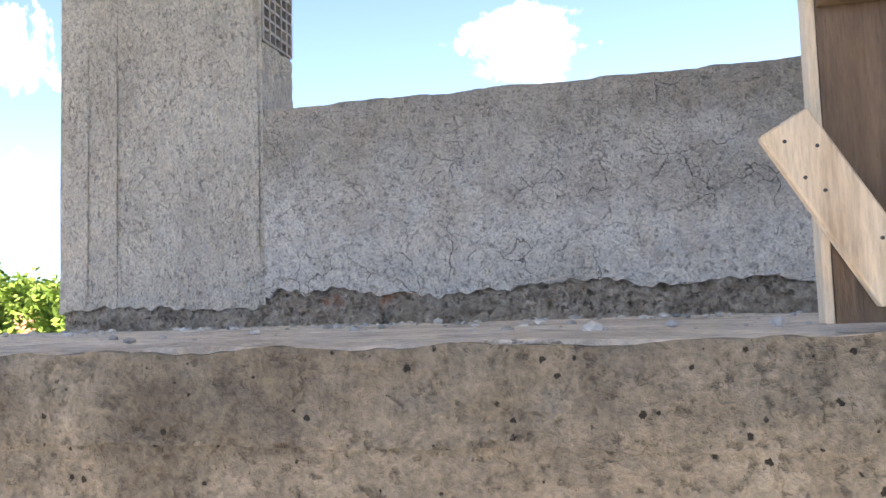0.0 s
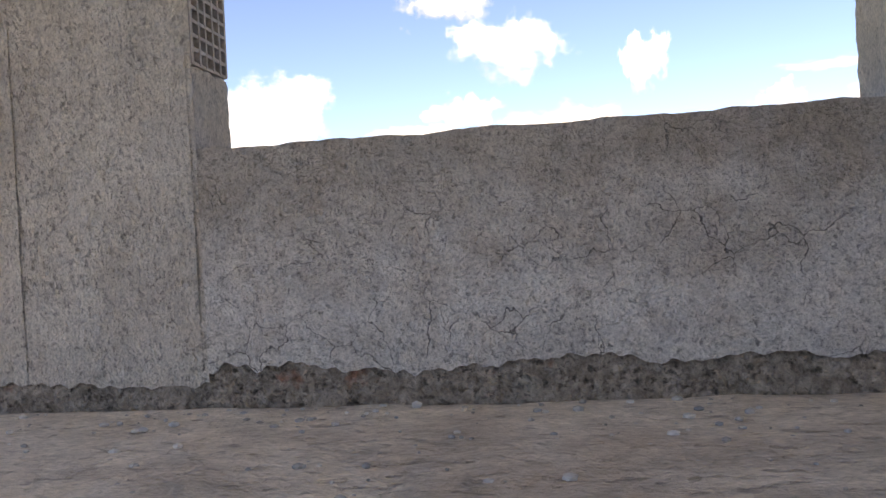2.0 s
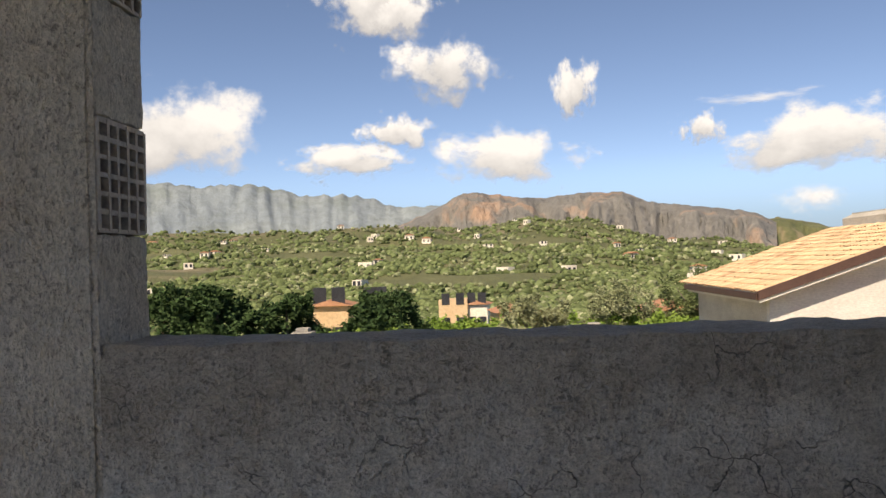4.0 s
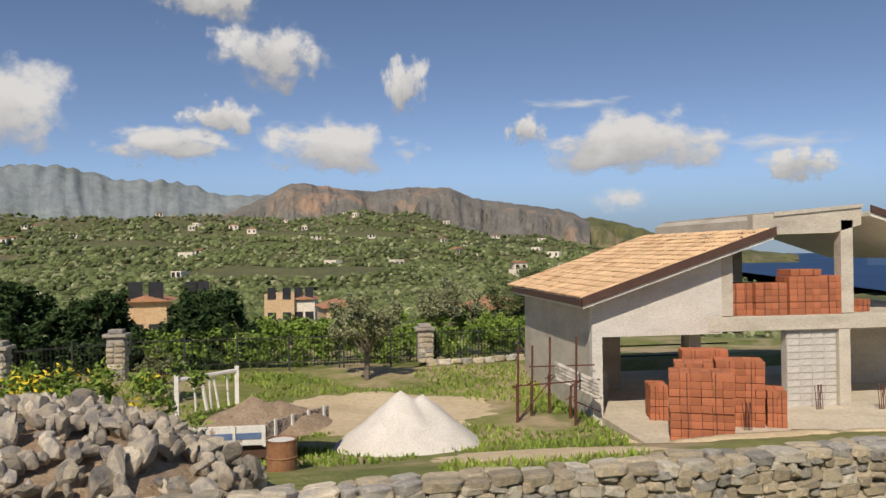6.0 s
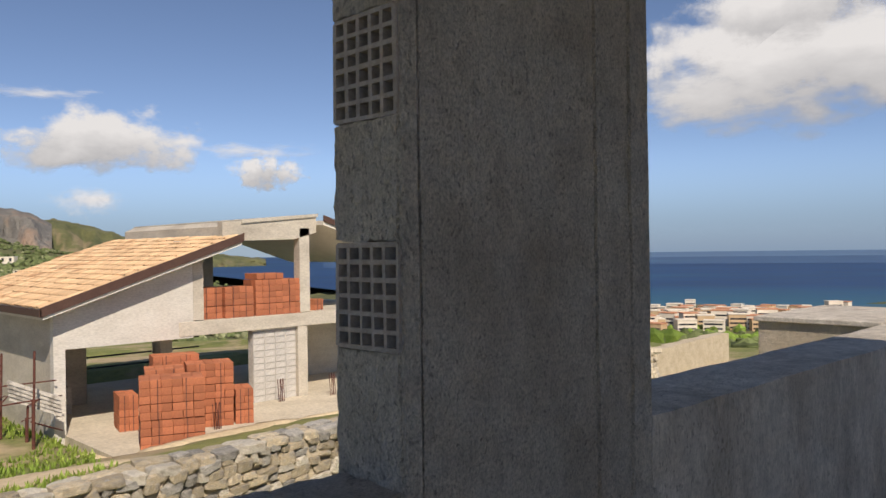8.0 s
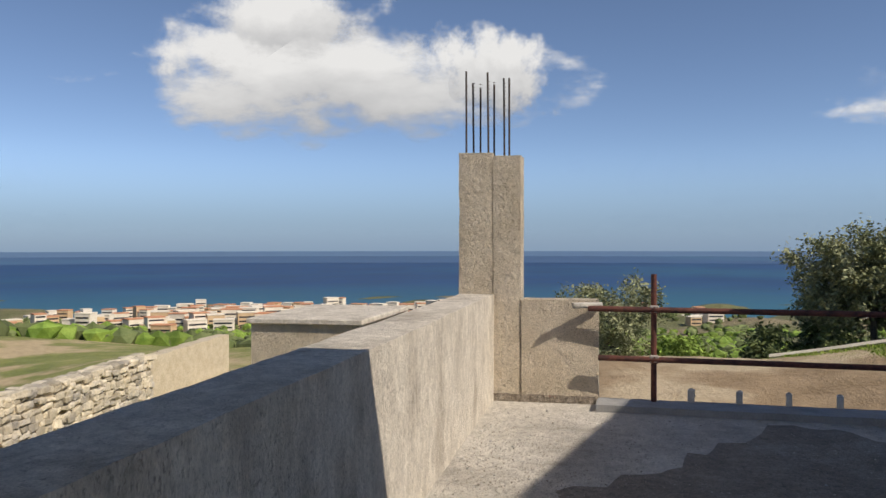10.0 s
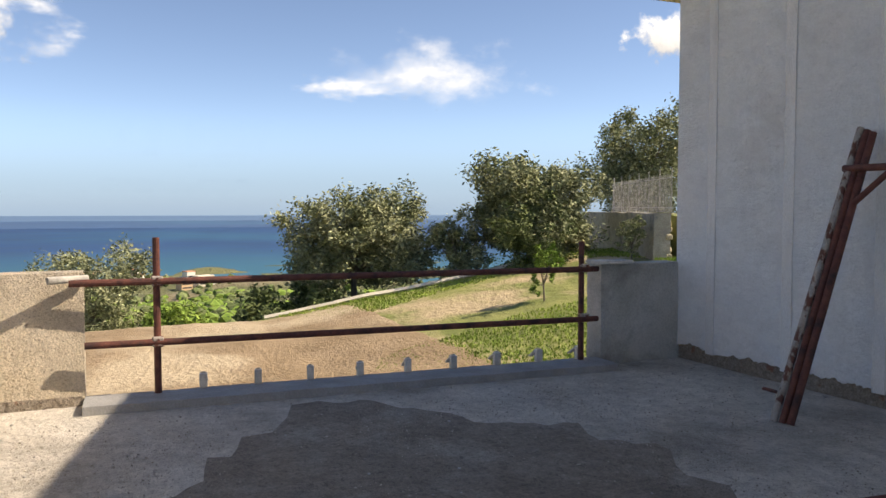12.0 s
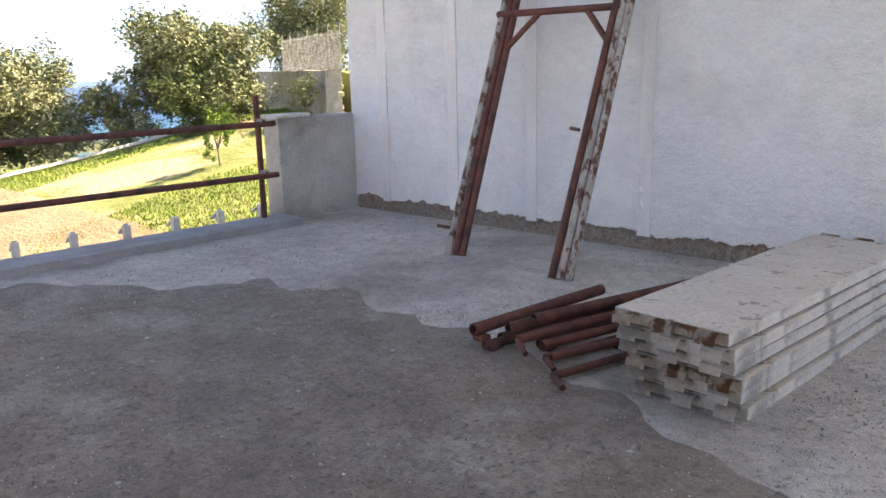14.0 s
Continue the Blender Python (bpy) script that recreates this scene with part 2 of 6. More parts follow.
M_STRAP = mat("dark_strap", (0.10, 0.04, 0.03), (0.14, 0.055, 0.04), 3.0, 0.7, 0.1)
M_EARTH = mat("yard_earth", (0.56, 0.44, 0.28), (0.7, 0.57, 0.38), 0.5, 0.97, 0.6, 6, dist=0.05)
M_SANDP = mat("white_gravel", (0.68, 0.64, 0.58), (0.78, 0.74, 0.68), 2.0, 0.97, 0.6, 30, dist=0.03)
M_DIRT = mat("heap_of_earth", (0.33, 0.24, 0.16), (0.45, 0.34, 0.24), 4.0, 0.97, 1.0, 16, dist=0.06)
M_LEAF = mat("hedge_leaf", (0.12, 0.2, 0.035), (0.25, 0.35, 0.075), 0.9, 0.75, 0.0, 10, vary=0.35, island=True)
M_CONIF = mat("conifer_needles", (0.03, 0.06, 0.022), (0.06, 0.1, 0.035), 1.0, 0.8, 0.0, 10, vary=0.4, island=True)
M_OLIVE = mat("olive_leaf", (0.17, 0.19, 0.09), (0.33, 0.34, 0.20), 0.9, 0.7, 0.0, 10, vary=0.45, island=True)
M_DKTREE = mat("carob_leaf", (0.09, 0.12, 0.045), (0.17, 0.2, 0.085), 0.9, 0.7, 0.0, 10, vary=0.4, island=True)
M_GRASS = mat("grass_blade", (0.17, 0.26, 0.045), (0.32, 0.4, 0.09), 0.6, 0.8, 0.0, 10, vary=0.35, island=True)
M_YELLOW = mat("yellow_flower", (0.75, 0.55, 0.03), (0.8, 0.62, 0.06), 3.0, 0.7)
M_BARK = mat("bark", (0.13, 0.105, 0.08), (0.22, 0.185, 0.145), 5.0, 0.95, 0.8, 20, dist=0.02, stretch=(3, 3, 0.6))
M_IRON = mat("dark_iron", (0.03, 0.03, 0.032), (0.05, 0.05, 0.05), 6.0, 0.6, 0.1)
M_WPAINT = mat("white_paint", (0.72, 0.70, 0.66), (0.80, 0.78, 0.74), 6.0, 0.7, 0.2, 40, (0.40, 0.28, 0.18), 5.0, 0.62, 0.68)
M_BLUE = mat("blue_stripe", (0.10, 0.17, 0.32), (0.14, 0.22, 0.38), 6.0, 0.6, 0.1)
M_ORANGE = mat("orange_house", (0.62, 0.42, 0.24), (0.70, 0.50, 0.31), 0.4, 0.9, 0.1, 4)
M_PALE = mat("pale_house", (0.66, 0.58, 0.47), (0.76, 0.69, 0.58), 0.3, 0.9, 0.1, 4, vary=0.22, island=True)
M_REDROOF = mat("far_roof", (0.44, 0.20, 0.11), (0.55, 0.28, 0.16), 0.5, 0.9, 0.1, 4, vary=0.25, island=True)
M_WINDOW = mat("dark_window", (0.03, 0.03, 0.035), (0.05, 0.05, 0.055), 1.0, 0.3)
M_GRIT = mat("grit", (0.30, 0.26, 0.21), (0.56, 0.51, 0.44), 40.0, 0.95, 0.2, 60, vary=0.45, island=True)
M_PEBBLE = mat("pebbles", (0.34, 0.33, 0.31), (0.52, 0.50, 0.47), 9.0, 0.95, 0.3, 60, vary=0.3, island=True)


def ground_mat():
    """Earth, grass and scrub: bare ochre paths and green patches, by noise at several sizes."""
    m = mat("ground_cover", (0.16, 0.19, 0.05), (0.29, 0.29, 0.10), 0.35, 0.97, 0.8, 4.0, (0.46, 0.36, 0.22), 0.22, 0.50, 0.60, dist=0.15)
    return m


def sea_mat():
    m = mat("sea_water", (0.012, 0.05, 0.145), (0.016, 0.065, 0.17), 0.002, 0.75, 0.05, 0.02, (0.02, 0.09, 0.18), 0.0013, 0.5, 0.7, dist=1.0)
    nt = m.node_tree
    n, ln = nt.nodes, nt.links.new
    co, d, r, x = n.new("ShaderNodeTexCoord"), n.new("ShaderNodeVectorMath"), n.new("ShaderNodeMapRange"), n.new("ShaderNodeMix")
    d.operation = "LENGTH"
    ln(co.outputs["Object"], d.inputs[0])
    ln(d.outputs["Value"], r.inputs[0])
    r.inputs["From Min"].default_value, r.inputs["From Max"].default_value = 800.0, 380.0
    x.data_type = "RGBA"
    b = n["Principled BSDF"]
    ln(r.outputs[0], x.inputs[0])
    ln(b.inputs["Base Color"].links[0].from_socket, x.inputs[6])
    x.inputs[7].default_value = (0.03, 0.14, 0.20, 1)  # shallow water over sand
    ln(x.outputs[2], b.inputs["Base Color"])
    return m


M_GROUND = ground_mat()
M_SOIL = mat("tilled_soil", (0.25, 0.175, 0.10), (0.36, 0.26, 0.16), 0.8, 0.97, 1.0, 7.0, (0.50, 0.40, 0.27), 0.16, 0.52, 0.62, dist=0.1)
M_SEA = sea_mat()
M_HILL = mat("scrub_hillside", (0.085, 0.10, 0.045), (0.17, 0.17, 0.075), 0.014, 0.98, 0.8, 0.25, (0.24, 0.20, 0.12), 0.011, 0.56, 0.64, dist=3.0)
M_MOUNT = mat("mountain_rock", (0.17, 0.165, 0.155), (0.25, 0.235, 0.21), 0.012, 0.98, 1.0, 0.06, (0.40, 0.27, 0.19), 0.006, 0.54, 0.64, dist=14.0, stretch=(1, 1, 0.6), coarse=1.0)
# far rock: the haze of distance is put into its blue-grey colour
M_RANGE = mat("painted_haze_range", (0.20, 0.235, 0.26), (0.25, 0.285, 0.29), 0.004, 0.98, 0.6, 0.03, (0.17, 0.20, 0.19), 0.003, 0.5, 0.66, dist=14.0)


# ---- builders ----
def mesh_of(bm, name, material, smooth=False):
    me = bpy.data.meshes.new(name)
    bm.to_mesh(me)
    bm.free()
    me.materials.append(material)
    if smooth:
        for p in me.polygons:
            p.use_smooth = True
    return me


def part(name, bm, material, parent, label="", smooth=False):
    ob = new(name, bm if isinstance(bm, bpy.types.Mesh) else mesh_of(bm, name, material, smooth))
    if parent:
        ob.parent = parent
    return tagged(ob, label)


def thing(name, label, category, group="", at=(0, 0, 0), turn=0.0):
    ob = new(name)
    ob.empty_display_size = 0.1
    ob.matrix_world = pose(*at, 0, 0, turn)
    return tagged(ob, label, category, group)


def solid(name, bm, material, label, category, group="", kind="", smooth=False):
    return tagged(new(name, mesh_of(bm, name, material, smooth)), label, category, group, kind)


def box(lo, hi, bevel=0.0, bm=None):
    bm = bm or bmesh.new()
    c = [(a + b) / 2 for a, b in zip(lo, hi)]
    d = [b - a for a, b in zip(lo, hi)]
    g = bmesh.ops.create_cube(bm, size=1.0, matrix=Matrix.Translation(c) @ Matrix.Diagonal((*d, 1)))
    if bevel:
        es = list({e for v in g["verts"] for e in v.link_edges})
        bmesh.ops.bevel(bm, geom=es, offset=bevel, segments=1, affect="EDGES")
    return bm


def tube(a, b, r, n=10, bm=None, r2=None, open_end=False):
    bm = bm or bmesh.new()
    a, b = Vector(a), Vector(b)
    m = Matrix.Translation((a + b) / 2) @ (b - a).to_track_quat("Z", "Y").to_matrix().to_4x4()
    bmesh.ops.create_cone(bm, cap_ends=not open_end, segments=n, radius1=r, radius2=r if r2 is None else r2, depth=(b - a).length, matrix=m)
    return bm


def pipe(a, b, r, n=12):
    """A hollow tube with an inner wall."""
    bm = bmesh.new()
    a, b = Vector(a), Vector(b)
    q = (b - a).to_track_quat("Z", "Y").to_matrix()
    rings = []
    for p, rad in ((a, r * 0.8), (a, r), (b, r), (b, r * 0.8)):
        rings.append([bm.verts.new(p + q @ Vector((rad * math.cos(k * math.tau / n), rad * math.sin(k * math.tau / n), 0))) for k in range(n)])
    for i in range(4):
        for k in range(n):
            bm.faces.new((rings[i][k], rings[i][(k + 1) % n], rings[(i + 1) % 4][(k + 1) % n], rings[(i + 1) % 4][k]))
    return bm


def rough_box(lo, hi, step, amp, freq=6.0, round_=0.0):
    """A block of masonry with hand-made, slightly uneven faces and worn edges."""
    verts, faces, index = [], [], {}

    def key(p):
        k = tuple(round(x, 5) for x in p)
        if k not in index:
            index[k] = len(verts)
            verts.append(p)
        return index[k]

    ns = [max(1, round((h - l) / step)) for l, h in zip(lo, hi)]
    at = lambda ax, i: lo[ax] + (hi[ax] - lo[ax]) * i / ns[ax]
    for ax in range(3):
        u, v = (ax + 1) % 3, (ax + 2) % 3
        for side in (0, 1):
            for i in range(ns[u]):
                for j in range(ns[v]):
                    q = []
                    for di, dj in ((0, 0), (1, 0), (1, 1), (0, 1)):
                        p = [0.0] * 3
                        p[ax], p[u], p[v] = (hi if side else lo)[ax], at(u, i + di), at(v, j + dj)
                        q.append(key(tuple(p)))
                    faces.append(q if side else q[::-1])
    out = []
    for p in verts:
        w = Vector(p)
        on = sum(abs(p[k] - lo[k]) < 1e-6 or abs(p[k] - hi[k]) < 1e-6 for k in range(3))
        d = noise.noise_vector(w * freq) * amp + noise.noise_vector(w * freq * 3.1) * amp * 0.5
        if on > 1 and round_:
            d += (Vector([(l + h) / 2 for l, h in zip(lo, hi)]) - w).normalized() * round_ * (0.6 + abs(noise.noise(w * 9)))
        out.append(w + d)
    bm = bmesh.new()
    vs = [bm.verts.new(p) for p in out]
    for f in faces:
        bm.faces.new([vs[i] for i in f])
    return bm


def skin(x0, x1, y, thick, low, high, step=0.02, amp=0.004, side=-1):
    """A coat of plaster on a wall along x: its lower edge is broken off along low(x)."""
    bm = bmesh.new()
    n = max(2, int((x1 - x0) / step))
    rows = 8
    grid = []
    for i in range(n + 1):
        x = x0 + (x1 - x0) * i / n
        lo, hi = low(x), high
        col = []
        for j in range(rows + 1):
            z = lo + (hi - lo) * (j / rows) ** 1.5
            d = noise.noise(Vector((x * 7, 3, z * 7))) * amp + noise.noise(Vector((x * 25, 8, z * 25))) * amp * 0.6
            col.append((bm.verts.new((x, y + side * (thick + d), z)), bm.verts.new((x, y, z)) if j in (0, rows) else None))
        grid.append(col)
    for i in range(n):
        for j in range(rows):
            bm.faces.new((grid[i][j][0], grid[i + 1][j][0], grid[i + 1][j + 1][0], grid[i][j + 1][0]))
        bm.faces.new((grid[i][0][1], grid[i + 1][0][1], grid[i + 1][0][0], grid[i][0][0]))
        bm.faces.new((grid[i][rows][0], grid[i + 1][rows][0], grid[i + 1][rows][1], grid[i][rows][1]))
    return bm


def ragged(base, amp, seed):
    return lambda x: base + amp * (noise.noise(Vector((x * 3.0, seed, 0))) + 0.7 * noise.noise(Vector((x * 11.0, seed, 4))) + 0.5 * noise.noise(Vector((x * 37.0, seed, 9))))


def rock_mesh(name, seed, material, flat=1.0, sub=2):
    bm = bmesh.new()
    bmesh.ops.create_icosphere(bm, subdivisions=sub, radius=0.5)
    rng = random.Random(seed)
    cuts = [(Vector((rng.uniform(-1, 1), rng.uniform(-1, 1), rng.uniform(-1, 1))).normalized(), rng.uniform(0.20, 0.36)) for _ in range(11)]
    for v in bm.verts:
        p = v.co.copy()
        for nrm, d in cuts:
            if p.dot(nrm) > d:
                p -= nrm * (p.dot(nrm) - d)
        p += noise.noise_vector(p * 3 + Vector((seed, 0, 0))) * 0.03
        p.z *= flat
        v.co = p
    return mesh_of(bm, name, material)


def stone_mesh(name, seed, material):
    """A squared field stone of unit size."""
    bm = bmesh.new()
    bmesh.ops.create_cube(bm, size=1.0)
    rng = random.Random(seed)
    for v in bm.verts:
        v.co += Vector((rng.uniform(-1, 0.6) * math.copysign(0.16, v.co.x), 0, rng.uniform(-1, 0.6) * math.copysign(0.2, v.co.z)))
    bmesh.ops.bevel(bm, geom=list(bm.edges), offset=0.15, segments=1, affect="EDGES")
    for v in bm.verts:
        v.co += Vector((rng.uniform(-1, 1), rng.uniform(-1, 1), rng.uniform(-1, 1))) * 0.045
    return mesh_of(bm, name, material)


def leaves(blobs, count, size, seed, material, name="crown", up=0.3):
    """A crown of many small leaves, gathered in clumps round the given blobs (x, y, z, rx, ry, rz)."""
    rng = np.random.default_rng(seed)
    vol = np.array([b[3] * b[4] * b[5] for b in blobs]) ** 0.75
    pick = rng.choice(len(blobs), size=max(24, count // 60), p=vol / vol.sum())
    bl = np.array(blobs)[pick]
    d = rng.normal(size=(len(pick), 3))
    d /= np.linalg.norm(d, axis=1)[:, None]
    centre = bl[:, :3] + d * bl[:, 3:] * rng.uniform(0.55, 1.02, (len(pick), 1))
    which = rng.integers(0, len(pick), count)
    spread = (bl[which, 3:].mean(1) * 0.15)[:, None]
    p = centre[which] + rng.normal(size=(count, 3)) * spread
    a = rng.normal(size=(count, 3))
    a[:, 2] *= 0.6
    a /= np.linalg.norm(a, axis=1)[:, None]
    b = np.cross(a, rng.normal(size=(count, 3)))
    b /= np.linalg.norm(b, axis=1)[:, None]
    s = size * rng.uniform(0.6, 1.4, (count, 1))
    v = np.stack([p - a * s, p + b * s * 0.42, p + a * s, p - b * s * 0.42], 1).reshape(-1, 3)
    me = bpy.data.meshes.new(name)
    me.from_pydata(v.tolist(), [], np.arange(count * 4).reshape(-1, 4).tolist())
    me.materials.append(material)
    return me


def limb(bm, a, b, r0, r1):
    tube(a, b, r0, 7, bm, r1)


def tree(name, label, at, height, spread, count, leaf, material, seed, category="tree", blobs=None, trunk_r=0.14, group=""):
    t = thing(name, label, category, group, at)
    rng = random.Random(seed)
    bm = bmesh.new()
    fork = height * 0.3
    limb(bm, (0, 0, -0.3), (0.05, 0.02, fork), trunk_r, trunk_r * 0.7)
    if blobs is None:
        blobs = []
        for k in range(13):
            a = k * 2.4 + rng.uniform(-0.4, 0.4)
            q = rng.uniform(0.25, 0.68)
            blobs.append((math.cos(a) * spread * q, math.sin(a) * spread * q, height * rng.uniform(0.24, 0.80), spread * rng.uniform(0.3, 0.48), spread * rng.uniform(0.3, 0.48), height * rng.uniform(0.15, 0.24)))
    for bx, by, bz, *_ in blobs:
        limb(bm, (0.05, 0.02, fork * 0.9), (bx * 0.8, by * 0.8, bz), trunk_r * 0.45, trunk_r * 0.1)
    part("trunk", bm, M_BARK, t, "gnarled grey bark")
    part("crown", leaves(blobs, int(count * 2.4), leaf * 0.68, seed, material), material, t)
    return t


def conifer(at, height, spread, count, seed):
    t = thing("conifer", "dark green bushy conifer behind the iron fence", "tree", "conifers by the gate", at)
    part("trunk", tube((0, 0, -0.3), (0, 0, height * 0.9), 0.16, 7, None, 0.03), M_BARK, t)
    rng = random.Random(seed)
    blobs = []
    for k in range(34):
        z = rng.uniform(0.03, 0.97)
        r = spread * (1 - z * 0.8) ** 0.8
        a = rng.uniform(0, math.tau)
        blobs.append((math.cos(a) * r * 0.75, math.sin(a) * r * 0.75, z * height, 0.25 * spread + 0.25 * r, 0.25 * spread + 0.25 * r, 0.22 * spread))
    part("crown", leaves(blobs, count, 0.12, seed, M_CONIF), M_CONIF, t)
    return t


# ---- land ----
def lerp(x, xs, ys):
    return float(np.interp(x, xs, ys))


def ground_z(x, y):
    """The lie of the land: the yard to the north, the garden to the east, the valley and the coast."""
    dx, dy = x - 1.0, y + 1.0
    r, az = math.hypot(dx, dy), math.degrees(math.atan2(dx, dy))
    yard = lerp(y, (0, 8, 14, 18, 24, 30, 45, 70), (-1.7, -1.7, -2.65, -3.25, -3.4, -3.1, -4.2, -6.5))
    rise = 1.9 * max(0.0, min(1.0, (-y - 5.5) / 11.0)) ** 1.2
    garden = lerp(x, (8, 16, 27, 34, 60), (-2.3, -2.1, -2.0, -3.6, -8.0)) + rise * lerp(x, (10, 16, 30, 45), (0, 1, 1, 0.3))
    w = max(0.0, min(1.0, (az - 48) / 27.0)) if az > -90 else 0.0
    near = yard * (1 - w) + garden * w
    if az < -60:
        near = -2.5
    if 7.7 < x < 21.5 and 16.8 < y < 30.0:
        near = min(near, -3.62)
    crest = lerp(az, (-60, -28, -14, -8, -3, 2, 6, 12, 20, 30, 40, 60), (2.4, 2.6, 2.6, 2.9, 2.5, 3.1, 2.6, 1.2, 0.2, -1.5, -3.5, -3.5))
    valley = lerp(r, (60, 110, 200, 420, 640, 800), (-5.5, -8.0, -8.0 + 0.02 * 200 * math.tan(math.radians(crest)), 420 * math.tan(math.radians(crest * 0.55 - 0.7)), 640 * math.tan(math.radians(crest)), 640 * math.tan(math.radians(crest)) - 30))
    coast = lerp(r, (45, 120, 250, 420, 640), (-5.0, -15.0, -27.0, -35.0, -40.0))
    c = max(0.0, min(1.0, (az - 22) / 16.0))
    far = valley * (1 - c) + coast * c
    f = max(0.0, min(1.0, (r - 45) / 40.0))
    z = near * (1 - f) + far * f
    bump = 0.07 if r < 45 else min(0.012 * r, 6.0)
    return z + noise.noise(Vector((x, y, 0)) / (2.5 if r < 45 else 45.0)) * bump + (noise.noise(Vector((x, y, 5)) / 12.0) * 0.5 * f if r < 200 else 0)


def land(name, material, label, r0, r1, a0, a1, na, nr, drop=0.0):
    bm = bmesh.new()
    rows = []
    for i in range(nr + 1):
        r = r0 * (r1 / r0) ** (i / nr)
        row = []
        for j in range(na + 1):
            a = math.radians(a0 + (a1 - a0) * j / na)
            x, y = 1.0 + r * math.sin(a), -1.0 + r * math.cos(a)
            row.append(bm.verts.new((x, y, ground_z(x, y) - drop)))
        rows.append(row)
    for i in range(nr):
        for j in range(na):
            bm.faces.new((rows[i][j], rows[i][j + 1], rows[i + 1][j + 1], rows[i + 1][j]))
    return solid(name, bm, material, label, "ground", kind="structure", smooth=True)


land("ground", M_GROUND, "grassy yard and garden ground with bare earth", 3.0, 95.0, -180, 180, 300, 90)
land("ground_hillside", M_HILL, "scrub covered hillside with olive groves", 80.0, 800.0, -75, 150, 300, 70, 0.25)
bm = bmesh.new()
pts = [bm.verts.new((1 + 4850 * math.sin(radians(a)), 4850 * math.cos(radians(a)), -36.0)) for a in range(20, 190, 5)]
c0 = bm.verts.new((250, -60, -36.0))
for p, q in zip(pts, pts[1:]):
    bm.faces.new((c0, q, p))
solid("water", bm, M_SEA, "deep blue sea reaching to the horizon", "sea", kind="structure")
bm = bmesh.new()
ring = [bm.verts.new((4900 * math.sin(radians(a)), 4900 * math.cos(radians(a)), -60.0)) for a in range(0, 360, 10)]
bm.faces.new(ring)
solid("ground_plain", bm, M_HILL, "far land below the hills", "ground", kind="structure")


def ridge(name, material, label, profile, r, depth, cliff, seed, rugged=1.0):
    """A mountain range: a crest line by azimuth and elevation, a cliff below it and a slope at its foot."""
    bm = bmesh.new()
    azs, els = [p[0] for p in profile], [p[1] for p in profile]
    n = int((azs[-1] - azs[0]) / 0.12)
    rows = []
    for i in range(n + 1):
        a = azs[0] + (azs[-1] - azs[0]) * i / n
        e = lerp(a, azs, els) + 0.10 * noise.noise(Vector((a * 1.7, seed, 0))) + 0.05 * noise.noise(Vector((a * 6, seed, 0)))
        top = r * math.tan(radians(e))
        jag = noise.noise(Vector((a * 0.5, seed, 3))) * depth * 0.16 + noise.noise(Vector((a * 1.6, seed, 3))) * depth * 0.04
        row = []
        t = radians(a)
        for k in range(25):
            f = k / 22.0
            if k < 23:
                rise = lerp(f, (0, 0.45, 0.72, 0.80, 0.93, 1.0), (0.0, 0.42 * (1 - cliff), 1 - cliff, 1 - cliff * 0.45, 0.96, 1.0))
                dr = lerp(f, (0, 0.45, 0.72, 0.80, 0.93, 1.0), (-1.0, -0.62, -0.34, -0.28, -0.16, 0.0))
            else:
                rise, dr = 1.0 - 0.04 * (k - 22), 0.3 * (k - 22)
            p = Vector((a * 0.38 + f * 0.5, f * 3.4, seed))
            spur = abs(noise.noise(p)) + 0.5 * abs(noise.noise(p * 2.3)) + 0.28 * abs(noise.noise(p * 5.1)) + 0.15 * abs(noise.noise(p * 11.0))
            w = min(1.0, f * 2.5) * min(1.0, max(0.0, 1.0 - f) * 5.0)
            rr = r + dr * depth + jag * 0.6 * rugged * w + (0.42 - spur) * min(depth, 620) * 0.15 * (0.4 + 0.6 * rugged) * w
            z = -60 + (top + 60) * rise + noise.noise(p * 3.7) * (top + 60) * 0.05 * w
            row.append(bm.verts.new((1 + rr * math.sin(t), rr * math.cos(t), z)))
        rows.append(row)
    for a, b in zip(rows, rows[1:]):
        for k in range(24):
            bm.faces.new((a[k], b[k], b[k + 1], a[k + 1]))
    return solid(name, bm, material, label, "mountain", kind="structure", smooth=True)


ridge("backdrop_range", M_RANGE, "mountain range far off, haze painted into its blue-grey colour", ((-60, 1.6), (-45, 1.9), (-36, 2.6), (-29, 6.2), (-22, 5.6), (-17.5, 5.7), (-14.5, 4.9), (-10.5, 4.8), (-7.5, 3.9), (-4, 4.0), (2, 3.6), (12, 1.5)), 3600, 1250, 0.10, 11, 0.05)
ridge("backdrop_mesa", M_MOUNT, "flat-topped mountain with grey and orange cliffs", ((-9, 2.2), (-5.5, 3.6), (-4.0, 4.3), (-3.2, 4.85), (-2.0, 5.0), (1.0, 4.55), (3.0, 4.4), (5.5, 4.65), (8.5, 4.6), (10.2, 3.8), (14.8, 3.15), (17.0, 2.75), (18.4, 2.0)), 1900, 650, 0.42, 23)
ridge("backdrop_headland", M_HILL, "low wooded headland beyond the cliffs", ((12, 1.0), (16, 2.0), (18.5, 2.3), (20.5, 1.9), (23, 1.1), (27, 0.1), (32, -0.5)), 2300, 500, 0.2, 31)

# ---- the building: terrace, landing, stair ----
EX = 8.645


def xe(y):
    """The east edge of the terrace, which runs a little askew."""
    return EX + 0.05 * y


